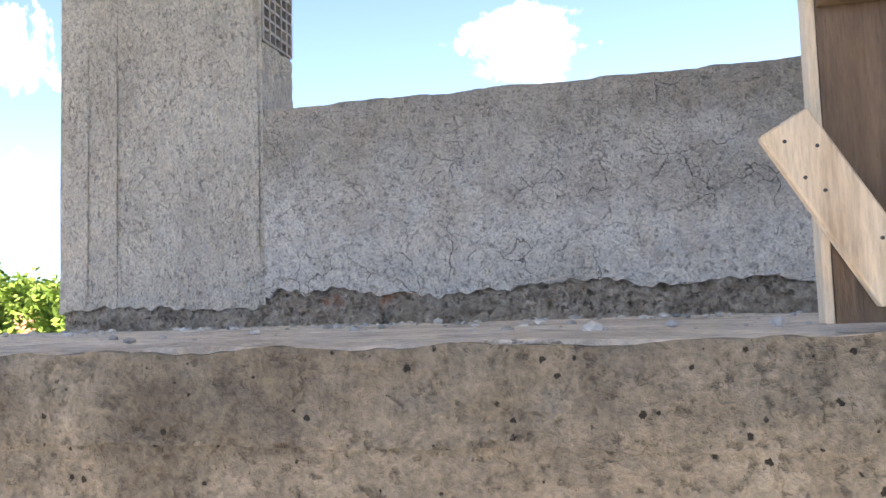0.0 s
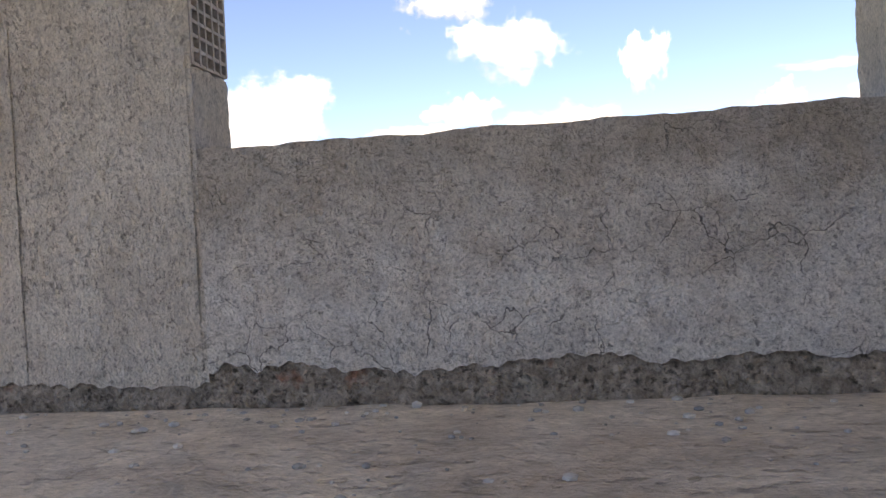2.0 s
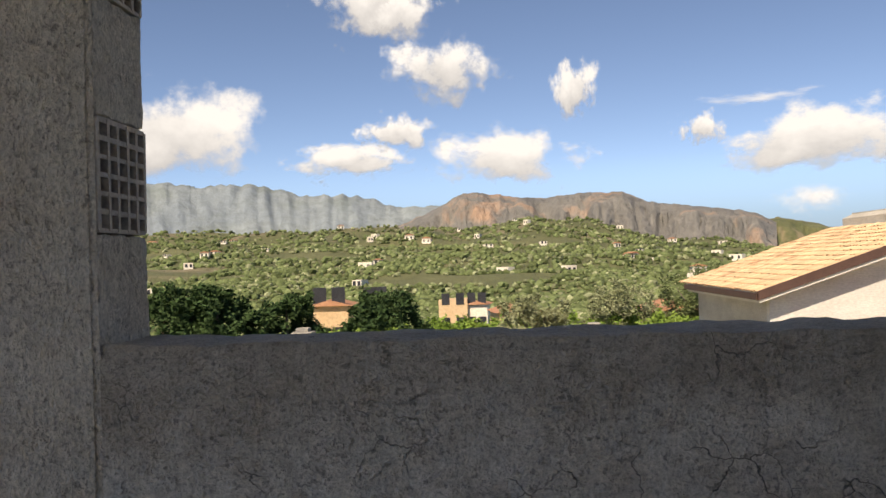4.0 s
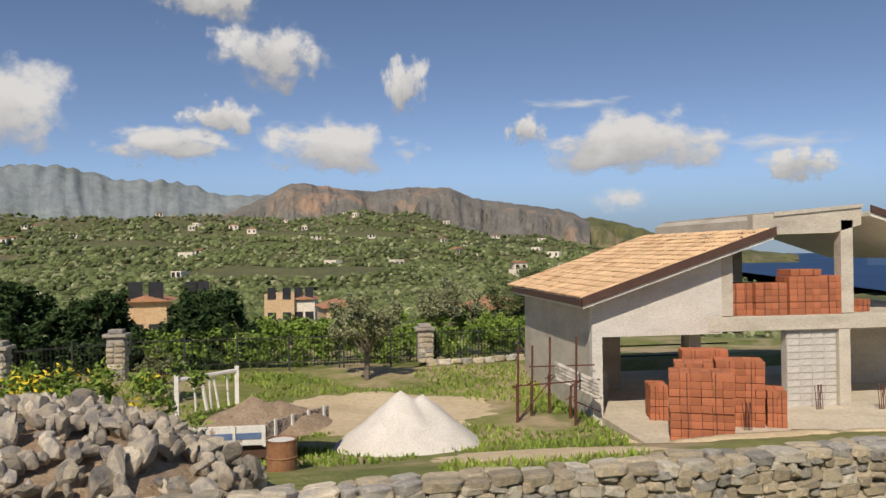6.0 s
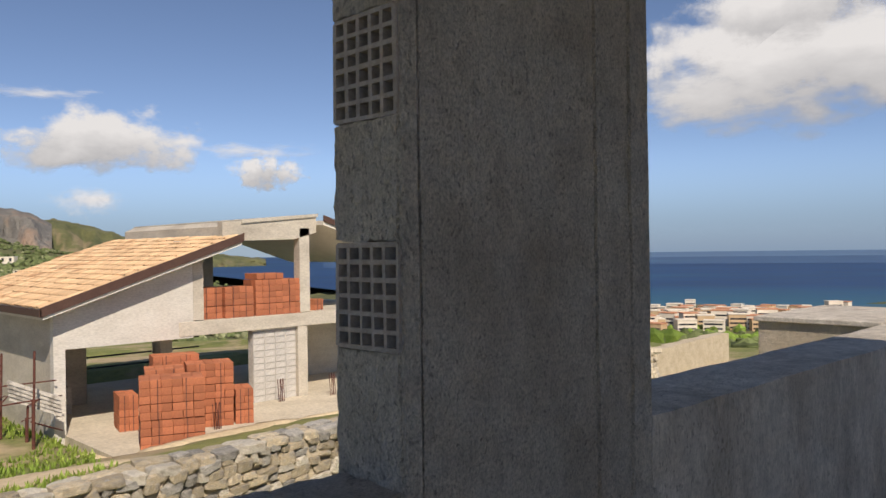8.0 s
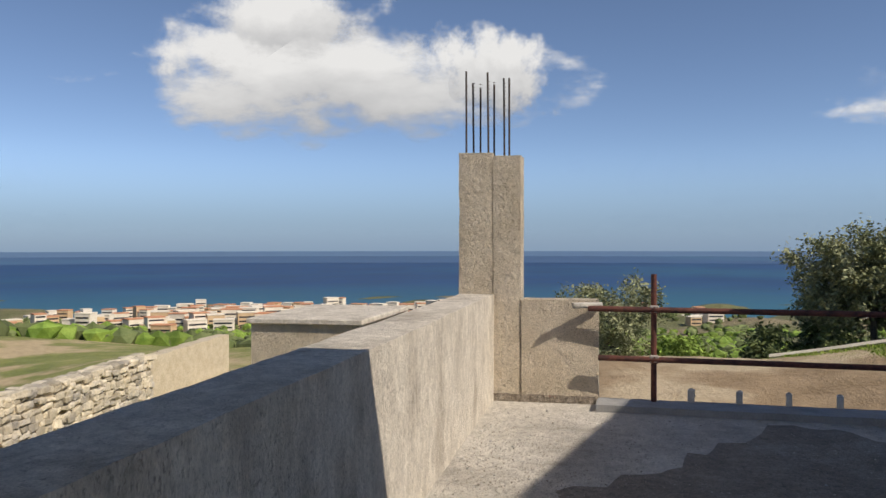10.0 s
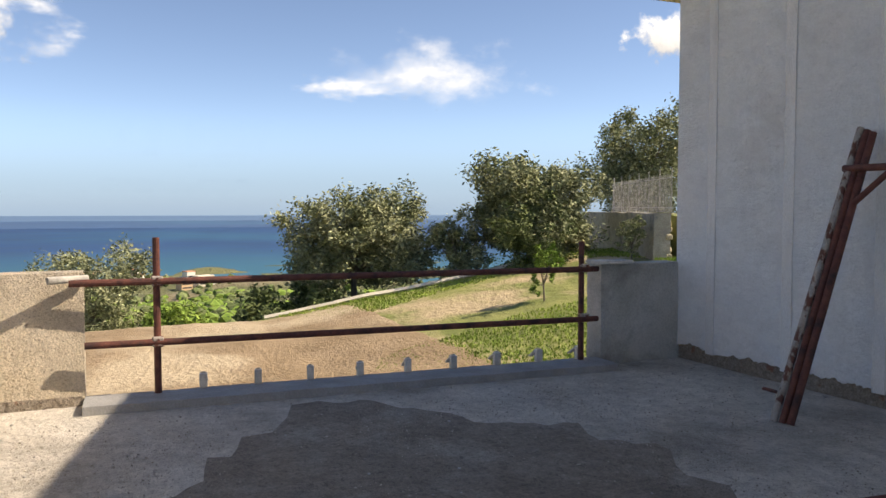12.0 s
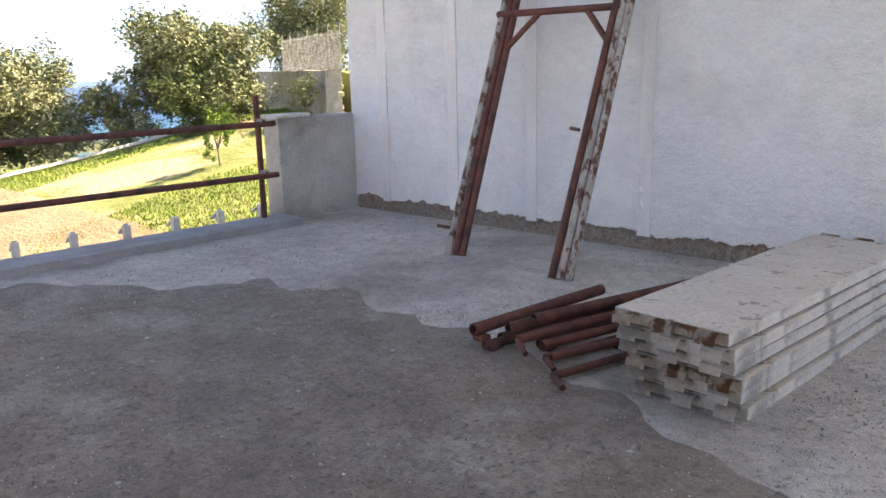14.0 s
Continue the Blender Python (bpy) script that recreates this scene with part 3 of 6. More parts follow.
LAND_Z, LAND_Y = 0.370, -1.21
bm = box((1.52, -6.3, -0.25), (EX + 0.1, 0.0, 0.0))
box((-0.95, -6.3, -0.25), (1.52, -3.2, 0.0), bm=bm)
solid("floor", bm, M_FLOOR, "dusty grey concrete terrace floor with damp dark patches", "floor", kind="structure")
solid("floor_landing", rough_box((-1.3, LAND_Y, -0.2), (2.4, 0.0, LAND_Z), 0.06, 0.006, 5, 0.008), M_PLATFORM, "raised concrete landing covered in dust and crumbs", "landing", kind="structure")
stair = thing("stair", "rough concrete stair rising to the landing", "stair")
for k in range(10):
    top = LAND_Z - 0.205 * (k + 1)
    y1 = LAND_Y - 0.25 * k
    part("step", rough_box((-0.9, y1 - 0.25 - (0.03 if k == 9 else 0), top - 0.32), (1.5, y1, top), 0.08, 0.005, 6, 0.006), M_PLATFORM, stair)
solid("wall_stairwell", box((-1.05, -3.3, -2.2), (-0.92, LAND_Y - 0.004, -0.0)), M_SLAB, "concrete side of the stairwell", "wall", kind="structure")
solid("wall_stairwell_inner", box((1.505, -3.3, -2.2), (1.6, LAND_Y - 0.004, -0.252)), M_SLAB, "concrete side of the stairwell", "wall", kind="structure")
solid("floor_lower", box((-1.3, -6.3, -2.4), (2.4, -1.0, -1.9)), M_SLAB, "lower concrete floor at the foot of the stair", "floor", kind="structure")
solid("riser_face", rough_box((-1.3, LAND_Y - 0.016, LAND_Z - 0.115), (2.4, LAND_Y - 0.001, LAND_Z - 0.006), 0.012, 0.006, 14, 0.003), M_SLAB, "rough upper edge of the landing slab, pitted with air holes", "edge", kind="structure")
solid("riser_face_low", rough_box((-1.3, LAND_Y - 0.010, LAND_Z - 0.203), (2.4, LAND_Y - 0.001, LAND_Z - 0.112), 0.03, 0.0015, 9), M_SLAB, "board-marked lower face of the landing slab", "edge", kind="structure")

JB = 1.54      # west jamb of the middle column
PB = 2.426       # its east edge
solid("wall_north_core", rough_box((0.0, 0.012, -0.3), (JB, 0.19, 0.96), 0.02, 0.007, 12, 0.004), M_MORTAR, "crumbling mortar at the foot of the parapet", "wall", kind="structure")
solid("wall_north_foot", rough_box((-0.66, 0.007, 0.34), (JB, 0.03, 0.475), 0.009, 0.009, 30), M_MORTAR, "crumbled mortar and brick showing under the plaster", "wall", kind="structure")
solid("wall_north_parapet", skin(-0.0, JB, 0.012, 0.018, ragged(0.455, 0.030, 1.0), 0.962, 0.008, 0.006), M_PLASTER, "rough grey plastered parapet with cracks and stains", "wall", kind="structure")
solid("wall_north_coping", rough_box((0.0, -0.003, 0.955), (JB, 0.195, 0.984), 0.02, 0.007, 12, 0.003), M_PLASTER, "uneven top of the plastered parapet", "wall", kind="structure")
solid("wall_north_column_west", rough_box((-0.675, 0.008, -0.3), (-0.060, 0.2, 3.0), 0.06, 0.005, 5, 0.004), M_MORTAR, "core of the corner column", "column", kind="structure")
solid("wall_north_column_west_render", skin(-0.68, -0.0, 0.01, 0.015, ragged(0.432, 0.024, 5.0), 3.0, 0.010, 0.004), M_COLUMN, "rough beige rendered column with vertical joints", "column", kind="structure")
for x in (-0.60, -0.50, -0.035):
    solid("wall_north_trim", rough_box((x - 0.022, -0.009, 0.47), (x + 0.022, -0.002, 3.0), 0.05, 0.002, 9), M_COLUMN, "narrow vertical render bead on the column", "trim", kind="structure")
solid("wall_north_column_middle", rough_box((JB + 0.058, 0.0, -0.3), (PB, 0.195, 3.0), 0.05, 0.004, 5, 0.004), M_COLUMN, "dark rendered concrete column", "column", kind="structure")
for a, b in ((JB + 0.005, JB + 0.045), (2.185, 2.21), (2.34, PB - 0.004)):
    solid("wall_north_trim", rough_box((a, -0.010, 0.0), (b, 0.002, 3.0), 0.05, 0.002, 9), M_COLUMN, "narrow vertical render bead on the column", "trim", kind="structure")


def hollow_brick(x, z, face):
    """A hollow clay block laid in the jamb: five cells across and six down, open to the room."""
    t = thing("hollow_brick", "grey hollow clay block with open square cells set in the jamb", "brick", "hollow bricks in the jambs", (x, 0.001, z))
    w, hgt, deep = 0.188, 0.205, 0.055
    bm = bmesh.new()
    rng = random.Random(int(z * 100))
    for i in range(6):
        y = w * i / 5
        box((-deep if face > 0 else 0.0, y - 0.0045, 0), (0.004 if face > 0 else deep, y + 0.0045, hgt), bm=bm)
    for j in range(7):
        q = hgt * j / 6
        box((-deep if face > 0 else 0.0, 0, q - 0.0045), (0.003 if face > 0 else deep, w, q + 0.0045), bm=bm)
    for v in bm.verts:
        v.co += noise.noise_vector(v.co * 60 + Vector((0, 0, z * 9))) * 0.0028
    part("shell", bm, M_BRICK, t)
    # near-black sheet at the back paints the shade inside the cells
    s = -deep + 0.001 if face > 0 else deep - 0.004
    part("cavity", box((s, 0, 0), (s + 0.003, w, hgt)), M_CELL_SHADE, t, "near-black sheet painted as the shade inside the cells")


for x, face in ((-0.004, 1), (JB + 0.002, -1)):
    a, b = (x - 0.05, x + 0.002) if face > 0 else (x - 0.002, x + 0.05)
    lows = []
    for z in ((1.195, 1.640, 2.085, 2.530) if face > 0 else (1.248, 1.706, 2.164, 2.622)):
        hollow_brick(x + 0.004 * face, z, face)
        lows.append(z)
    edges = [0.9] + [v for z in lows for v in (z - 0.006, z + 0.213)] + [3.0]
    for lo_, hi_ in zip(edges[::2], edges[1::2]):
        solid("wall_north_jamb", rough_box((a, 0.0, lo_), (b, 0.197, hi_), 0.012, 0.005, 26, 0.001), M_COLUMN, "rough mortar face of the jamb between bricks", "jamb", kind="structure")

# parapet, corner column and low walls of the terrace
solid("wall_north_east_parapet", rough_box((PB, 0.0, -0.4), (8.95, 0.32, 0.985), 0.08, 0.006, 3, 0.006), M_PARAPET, "pale rendered parapet with damp streaks", "wall", kind="structure")
solid("wall_east_column", rough_box((EX, 0.012, 0.98), (EX + 0.3, 0.33, 2.30), 0.05, 0.004, 6, 0.006), M_CREAM, "unfinished cream rendered corner column", "column", kind="structure")
solid("wall_east_column_wing", rough_box((EX, -0.25, -0.3), (EX + 0.3, 0.008, 2.27), 0.05, 0.004, 6, 0.006), M_CREAM, "narrow wing of the corner column", "column", kind="structure")
solid("wall_east_low", rough_box((EX - 0.01, -0.955, -0.3), (EX + 0.22, -0.252, 0.945), 0.05, 0.004, 6, 0.006), M_CREAM, "low cream rendered wall beside the railing", "wall", kind="structure")
solid("wall_east_low_foot", rough_box((EX - 0.022, -0.93, 0.0), (EX - 0.004, 0.0, 0.07), 0.02, 0.010, 14), M_MORTAR, "broken render at the foot of the low wall", "wall", kind="structure")
for k, (y, top) in enumerate(((0.27, 3.07), (0.21, 2.97), (0.155, 2.93), (0.06, 3.05), (0.015, 2.95), (-0.075, 3.02), (-0.135, 2.99))):
    r = thing("rebar", "dark steel reinforcing bar rising from the column", "rebar", "rebars on the corner column", (EX + 0.08 + 0.06 * (k % 3), y, 2.2))
    bm = tube((0, 0, 0), (0.01 * (k % 3 - 1), 0.008 * (k % 2), top - 2.2), 0.009, 8)
    for q in range(20):
        tube((0, 0, 0.1 + q * 0.035), (0, 0, 0.105 + q * 0.035), 0.0108, 8, bm)
    part("bar", bm, M_REBAR, r)
PY = -5.12
solid("wall_east_pier", rough_box((xe(-5) - 0.02, -6.02, -0.3), (xe(-5) + 0.2, PY, 0.90), 0.05, 0.005, 6, 0.008), mat("grey_render", (0.40, 0.38, 0.34), (0.52, 0.50, 0.46), 2.2, 0.95, 0.7, 60, (0.28, 0.26, 0.225), 1.6, 0.5, 0.66, dist=0.012, coarse=1.0), "stained grey rendered end wall of the railing", "wall", kind="structure")
bm = rough_box((-0.30, -4.20, 0.0), (0.06, 0.0, 0.06), 0.08, 0.004, 5, 0.004)
kerb = solid("kerb", bm, M_KERB, "low grey concrete kerb under the railing", "kerb", kind="structure")
kerb.matrix_world = pose(EX - 0.04, -0.94, 0.0, 0, 0, -2.86)


def coupler(at, parent, axis="y"):
    bm = box((-0.035, -0.04, -0.035), (0.035, 0.04, 0.035), 0.008)
    c = part("coupler", bm, M_RUSTW, parent, "rusty scaffold coupler")
    c.location = at
    part("bolt", tube((-0.06, 0, 0.02), (0.02, 0, 0.02), 0.008, 6), M_RUST, c)


rail = thing("railing", "makeshift railing of rusty scaffold tubes", "railing")
RX = EX - 0.02
for y, top in ((-1.43, 1.18), (-4.93, 1.10)):
    x = xe(y) + 0.0
    part("post", pipe((x, y, 0.02), (x, y, top), 0.025), M_RUST, rail)
    for z in (0.872, 0.436):
        coupler((x - 0.045, y, z), rail)
for z in (0.872, 0.436):
    part("tube", pipe((xe(-0.9) - 0.06, -0.86 if z > 0.5 else -0.95, z), (xe(-5.2) - 0.06, -5.05, z - 0.01), 0.025), M_RUST, rail)
plank = thing("steel_bracket", "grey steel plate clamped on the end wall", "bracket", at=(xe(-5.1) - 0.05, -5.15, 0.905))
part("plate", box((-0.10, -0.22, 0), (0.12, 0.14, 0.03), 0.005), M_GALV, plank)
stub = thing("tube_stub", "short cement-covered tube end on the low wall", "tube", at=(EX - 0.02, -0.86, 0.90))
part("tube", pipe((-0.02, -0.12, 0), (-0.13, 0.13, 0.0), 0.026), M_GALV, stub)
anchor = None
for k in range(9):
    y = -1.75 - 0.40 * k
    m = pose(xe(y) + 0.06, y, 0.035, 0, 0, -12) @ Matrix.Diagonal((1.3, 1.3, 1.3, 1))
    if anchor is None:
        anchor = thing("steel_anchor", "bent galvanised anchor bracket at the terrace edge", "bracket", "anchors along the terrace edge")
        anchor.matrix_world = m
        anchor.scale = (1.3, 1.3, 1.3)
        bm = box((0.0, -0.012, 0.0), (0.20, 0.012, 0.010))
        bm.transform(pose(0, 0, 0.10, 0, 24, 0))
        part("strip", bm, M_GALV, anchor)
        bm = bmesh.new()
        for q in range(8):
            a0, a1 = math.pi * q / 7.0, math.pi * (q + 1) / 7.0
            tube((0.05 + 0.03 * math.cos(a0), 0, 0.045 + 0.03 * math.sin(a0)), (0.05 + 0.03 * math.cos(a1), 0, 0.045 + 0.03 * math.sin(a1)), 0.008, 6, bm)
        part("loop", bm, M_IRON, anchor)
        part("foot", box((-0.02, -0.02, -0.05), (0.03, 0.02, 0.1)), M_GALV, anchor)
    else:
        copy_thing(anchor, pose(xe(y) + 0.06, y, 0.035, 0, 0, -12))

# white wall of the house to the south, with its gable roof
WY = -6.0
bm = bmesh.new()
prof = ((2.95, -2.4), (8.40, -2.4), (8.40, 3.72), (2.95, 4.86))
f = [bm.verts.new((x, WY, z)) for x, z in prof]
bmesh.ops.extrude_face_region(bm, geom=[bm.faces.new(f)])
up = [v for v in bm.verts if v not in f]
for v in up:
    v.co.y -= 0.35
solid("wall_south_core", bm, M_MORTAR, "masonry core of the tall house wall", "wall", kind="structure")
solid("wall_south", skin(2.95, 8.40, WY, 0.02, ragged(0.13, 0.035, 7.0), 3.75, 0.02, 0.007, 1), M_WHITE, "white rough plastered house wall with a broken foot", "wall", kind="structure")
bm = bmesh.new()
f = [bm.verts.new((x, WY - 0.001, z)) for x, z in ((2.95, 3.74), (8.40, 3.74), (2.95, 4.88))]
bm.faces.new(f)
for v in bmesh.ops.extrude_face_region(bm, geom=list(bm.faces))["geom"]:
    if isinstance(v, bmesh.types.BMVert):
        v.co.y += 0.02
solid("wall_south_gable", bm, M_WHITE, "white plastered gable", "wall", kind="structure")
for x in (7.96, 7.12, 6.31, 5.33):
    solid("wall_south_trim", rough_box((x - 0.055, WY - 0.005, 0.10), (x + 0.045, WY + 0.026, 3.7), 0.05, 0.004, 7), M_BAND, "vertical plaster guide strip on the white wall", "trim", kind="structure")
# unseen western stretch of roof, added to keep sun off the terrace floor
roofw = bmesh.new()
q = [roofw.verts.new(p) for p in ((2.6, WY + 0.62, 4.90), (2.6, WY - 6, 4.90), (-0.3, WY - 6, 4.60), (-0.3, WY + 0.62, 4.60))]
for v in bmesh.ops.extrude_face_region(roofw, geom=[roofw.faces.new(q)])["geom"]:
    if isinstance(v, bmesh.types.BMVert):
        v.co.z += 0.2
roof = thing("house_roof", "tiled gable roof of the white house with brown fascia", "roof")
bm = bmesh.new()
q = [bm.verts.new(p) for p in ((9.3, WY + 0.62, 3.55), (9.3, WY - 6, 3.55), (2.6, WY - 6, 5.05), (2.6, WY + 0.62, 5.05))]
for v in bmesh.ops.extrude_face_region(bm, geom=[bm.faces.new(q)])["geom"]:
    if isinstance(v, bmesh.types.BMVert):
        v.co.z += 0.14
part("deck", bm, M_CONC, roof)
part("west_slope", roofw, M_SOFFIT, roof)
bm = bmesh.new()
q = [bm.verts.new(p) for p in ((9.36, WY + 0.66, 3.69), (9.36, WY - 6.05, 3.69), (2.6, WY - 6.05, 5.2), (2.6, WY + 0.66, 5.2))]
for v in bmesh.ops.extrude_face_region(bm, geom=[bm.faces.new(q)])["geom"]:
    if isinstance(v, bmesh.types.BMVert):
        v.co.z += 0.10
part("tiles", bm, M_FASCIA, roof, "dark brown edge of the tiling")
# unseen slab over stair and landing, sized to block sun, white to bounce light
solid("ceiling", box((-1.9, -3.95, 3.0), (3.75, 0.25, 3.25)), M_WHITE, "unseen pale plastered slab placed to keep sun off the stair landing", "ceiling", kind="structure")
solid("wall_west", box((-1.6, -6.3, -2.4), (-1.4, -3.3, 0.9)), M_PLASTER, "plastered wall closing the stair to the west", "wall", kind="structure")
# paving out of view, added to throw sunlight back at the parapet
solid("pavement_court", box((-14.0, -26.0, -0.3), (2.9, -6.32, -0.02)), M_CREAM, "unseen plain pale paving added south of the stair to bounce light", "paving", kind="structure")
solid("wall_base_north", box((-1.4, 0.02, -3.6), (8.9, 0.19, -0.3)), M_CONC, "foot of the building below the terrace", "wall", kind="structure")
solid("wall_base_east", box((EX - 0.4, -6.3, -3.6), (EX + 0.1, -0.02, -0.26)), M_CONC, "retaining wall under the terrace edge", "wall", kind="structure")

# ---- things on the terrace ----
frames = thing("leaning_scaffold", "two rusty scaffold frames leaning together on the white wall", "scaffold frame")
for k, (x, yb, yt, side) in enumerate(((6.34, -5.04, -5.86, 0), (5.39, -4.96, -5.86, 1))):
    for j, (dx, dy, m) in enumerate(((0.0, 0.0, M_RUSTW if side == 0 else M_RUST), (-0.055, -0.02, M_RUST if side == 0 else M_RUSTW), (-0.11, -0.03, M_RUST if side == 0 else M_RUSTW))):
        part("leg", pipe((x + dx, yb + dy, 0.0), (x + 0.06 + dx * 0.8, yt + dy * 0.3, 1.94 - 0.02 * j), 0.025), m, frames)
    s = -1 if side == 0 else 1
    lx, ly = x + 0.05 + (-0.11 if side == 0 else 0), -5.715
    part("brace", pipe((lx, ly + 0.06, 1.42), (lx + s * 0.22, ly - 0.02, 1.645), 0.021), M_RUST, frames)
    part("spigot", tube((x - 0.02, yb - 0.25 * side, 0.9 if side else 0.2), (x + 0.09, yb - 0.33 * side, 0.9 if side else 0.2), 0.012, 8), M_RUST, frames)
part("crossbar", pipe((5.40, -5.73, 1.655), (6.42, -5.73, 1.66), 0.024), M_RUST, frames)

rng = random.Random(4)
heap = [((4.93, -3.68), (4.83, -4.63), 0.10, 0.030), ((4.86, -3.80), (4.68, -4.72), 0.04, 0.028), ((4.80, -3.78), (4.50, -4.86), 0.11, 0.028), ((4.74, -3.90), (4.44, -4.98), 0.135, 0.027), ((4.88, -3.70), (4.60, -4.68), 0.03, 0.022),
        ((4.68, -3.86), (4.52, -4.70), 0.035, 0.024), ((4.70, -3.72), (4.40, -4.78), 0.09, 0.021), ((4.62, -3.80), (4.33, -4.70), 0.06, 0.022), ((4.56, -3.74), (4.30, -4.62), 0.03, 0.020), ((4.50, -3.70), (4.24, -4.50), 0.06, 0.017), ((4.42, -3.60), (4.20, -4.36), 0.025, 0.018), ((4.42, -4.10), (4.22, -4.98), 0.03, 0.027)]
for k, ((ax, ay), (bx, by), z, r) in enumerate(heap):
    t = thing("scaffold_tube", "dark red rusty scaffold tube in a heap on the floor", "tube", "heap of tubes")
    part("tube", pipe((ax, ay, z), (bx, by, z + rng.uniform(-0.005, 0.02)), r), M_RUST, t)
    if k in (0, 4, 5):
        part("coupler", box((ax - 0.05, ay - 0.08, max(0.0, z - 0.06)), (ax + 0.02, ay - 0.01, max(0.03, z - 0.03)), 0.01), M_RUST, t)
    if k in (6, 8, 10):
        d = Vector((ax - bx, ay - by, 0)).normalized()
        part("hook", tube((ax, ay, z), (ax + d.x * 0.04 - 0.10, ay + d.y * 0.04 + 0.02, max(0.015, z - 0.03)), 0.014, 8), M_RUST, t)


def deck_board(k, x, y, z, turn, rusty):
    """A steel scaffold deck: a shallow tray with three hooked claws at its end."""
    t = thing("scaffold_deck", "cement-splashed steel scaffold deck" + (" with rusted ends" if rusty else "") + " in a stack", "scaffold deck", "stack of scaffold decks", (x, y, z), turn)
    W, L, H = 0.485, 1.84, 0.050
    bm = box((0, -L, H - 0.004), (W, 0, H), 0.0)
    part("top", bm, M_DECKTOP, t, "cement-covered walking surface")
    for a in (0.0, W - 0.004):
        part("side", box((a, -L, 0.0), (a + 0.004, 0, H - 0.0045)), M_GALV, t)
    for a in (-L, -0.005):
        part("end", box((0.0045, a, 0.0), (W - 0.0045, a + 0.005, H - 0.0045)), M_DECKRUST if rusty else M_GALV, t)
    for e, s in ((0.0, 1), (-L, -1)):
        for c in (0.06, 0.235, 0.41):
            bm = bmesh.new()
            last = None
            for q in range(7):
                a = math.pi * q / 6 * 0.95
                yy, zz = e + s * (0.034 - 0.037 * math.cos(a)), H * 0.45 + 0.034 * math.sin(a) - (0.016 if q == 6 else 0)
                row = [bm.verts.new((c - 0.042, yy, zz)), bm.verts.new((c + 0.042, yy, zz))]
                if last:
                    bm.faces.new((last[0], last[1], row[1], row[0]))
                last = row
            bmesh.ops.solidify(bm, geom=list(bm.faces), thickness=0.005)
            part("claw", bm, M_DECKRUST if rusty else M_GALV, t)


for k, (x, y, turn, rusty) in enumerate(((3.65, -3.74, -3.4, False), (3.675, -3.73, -3.8, False), (3.66, -3.70, -3.3, True), (3.69, -3.69, -4.3, False), (3.68, -3.66, -3.5, False), (3.70, -3.65, -4.4, True))):
    deck_board(k, x, y, 0.002 + 0.0605 * k, turn, rusty)

bm = bmesh.new()
rows = []
for i in range(9):
    row = []
    for k in range(120):
        a = math.tau * k / 120
        w = 1 + 0.22 * noise.noise(Vector((math.cos(a) * 1.4, math.sin(a) * 1.4, 2))) + 0.12 * noise.noise(Vector((math.cos(a) * 8, math.sin(a) * 8, 2))) + 0.06 * noise.noise(Vector((math.cos(a) * 25, math.sin(a) * 25, 2)))
        p = pose(5.05, -2.25, 0, 0, 0, -17) @ Vector((2.75 * i / 8 * w * math.cos(a), 1.6 * i / 8 * w * math.sin(a), 0))
        row.append(bm.verts.new((p.x, p.y, 0.004 if i < 8 else 0.0005)))
    rows.append(row)
for i in range(8):
    for k in range(120):
        bm.faces.new((rows[i][k], rows[i + 1][k], rows[i + 1][(k + 1) % 120], rows[i][(k + 1) % 120]))
bmesh.ops.remove_doubles(bm, verts=bm.verts, dist=1e-4)
solid("floor_damp_patch", bm, M_DAMP, "dark damp patch of dirt on the terrace floor", "floor", kind="structure")
# timber brace on the stub wall at the head of the stair
tb = thing("timber_brace", "formwork post with a pale diagonal board and nail holes", "timber", at=(1.208, LAND_Y + 0.022, LAND_Z + 0.006))
part("post", rough_box((0.010, 0.0, 0.0), (0.15, 0.03, 1.45), 0.05, 0.001, 6), M_WOODD, tb, "dark upright board")
part("edge_board", box((0.0, -0.002, 0.0), (0.009, 0.032, 1.45), 0.001), M_WOOD, tb, "pale edge of the upright board")
part("cross_board", rough_box((0.0105, -0.018, 0.315), (0.30, -0.002, 0.50), 0.05, 0.001, 6), M_WOODD, tb, "dark cross board")
tilt = pose(0.016, 0.0, 0.118, 0, -30, 0)
bm = box((-0.026, -0.024, -0.105), (0.026, -0.004, 0.092), 0.002)
bm.transform(tilt)
part("diagonal", bm, M_WOOD, tb, "pale diagonal board")
for u, v in ((-0.010, 0.075), (0.012, 0.055), (-0.014, 0.035), (-0.006, 0.015), (0.010, -0.05)):
    p = tilt @ Vector((u, -0.025, v))
    part("nail", tube(p, p + Vector((0, 0.004, 0)), 0.002, 8), M_IRON, tb)

# crumbs and pebbles of concrete
bm = bmesh.new()
rng = random.Random(9)
for k in range(1100):
    if k % 3:
        x, y, z = rng.uniform(2.6, 8.3), rng.uniform(-5.85, -0.05), 0.0
        if rng.random() < 0.5:
            y = -5.98 + rng.expovariate(4) if rng.random() < 0.6 else -0.03 - rng.expovariate(5)
    else:
        x, y, z = rng.uniform(-0.8, 2.2), rng.uniform(-1.1, -0.03), LAND_Z
        y = -0.03 - rng.expovariate(5) if rng.random() < 0.5 else max(-1.1, y)
        y = max(-1.12, y)
    y = max(-5.95, y)
    s = min(0.014, 0.003 + rng.expovariate(260))
    bmesh.ops.create_icosphere(bm, subdivisions=1, radius=s, matrix=Matrix.Translation((x, y, z + s * 0.25)) @ Matrix.Diagonal((1, rng.uniform(0.6, 1.1), rng.uniform(0.4, 0.7), 1)))
solid("rubble_crumbs", bm, M_PEBBLE, "small crumbs of mortar and pebbles on the floor", "rubble", kind="stuff")

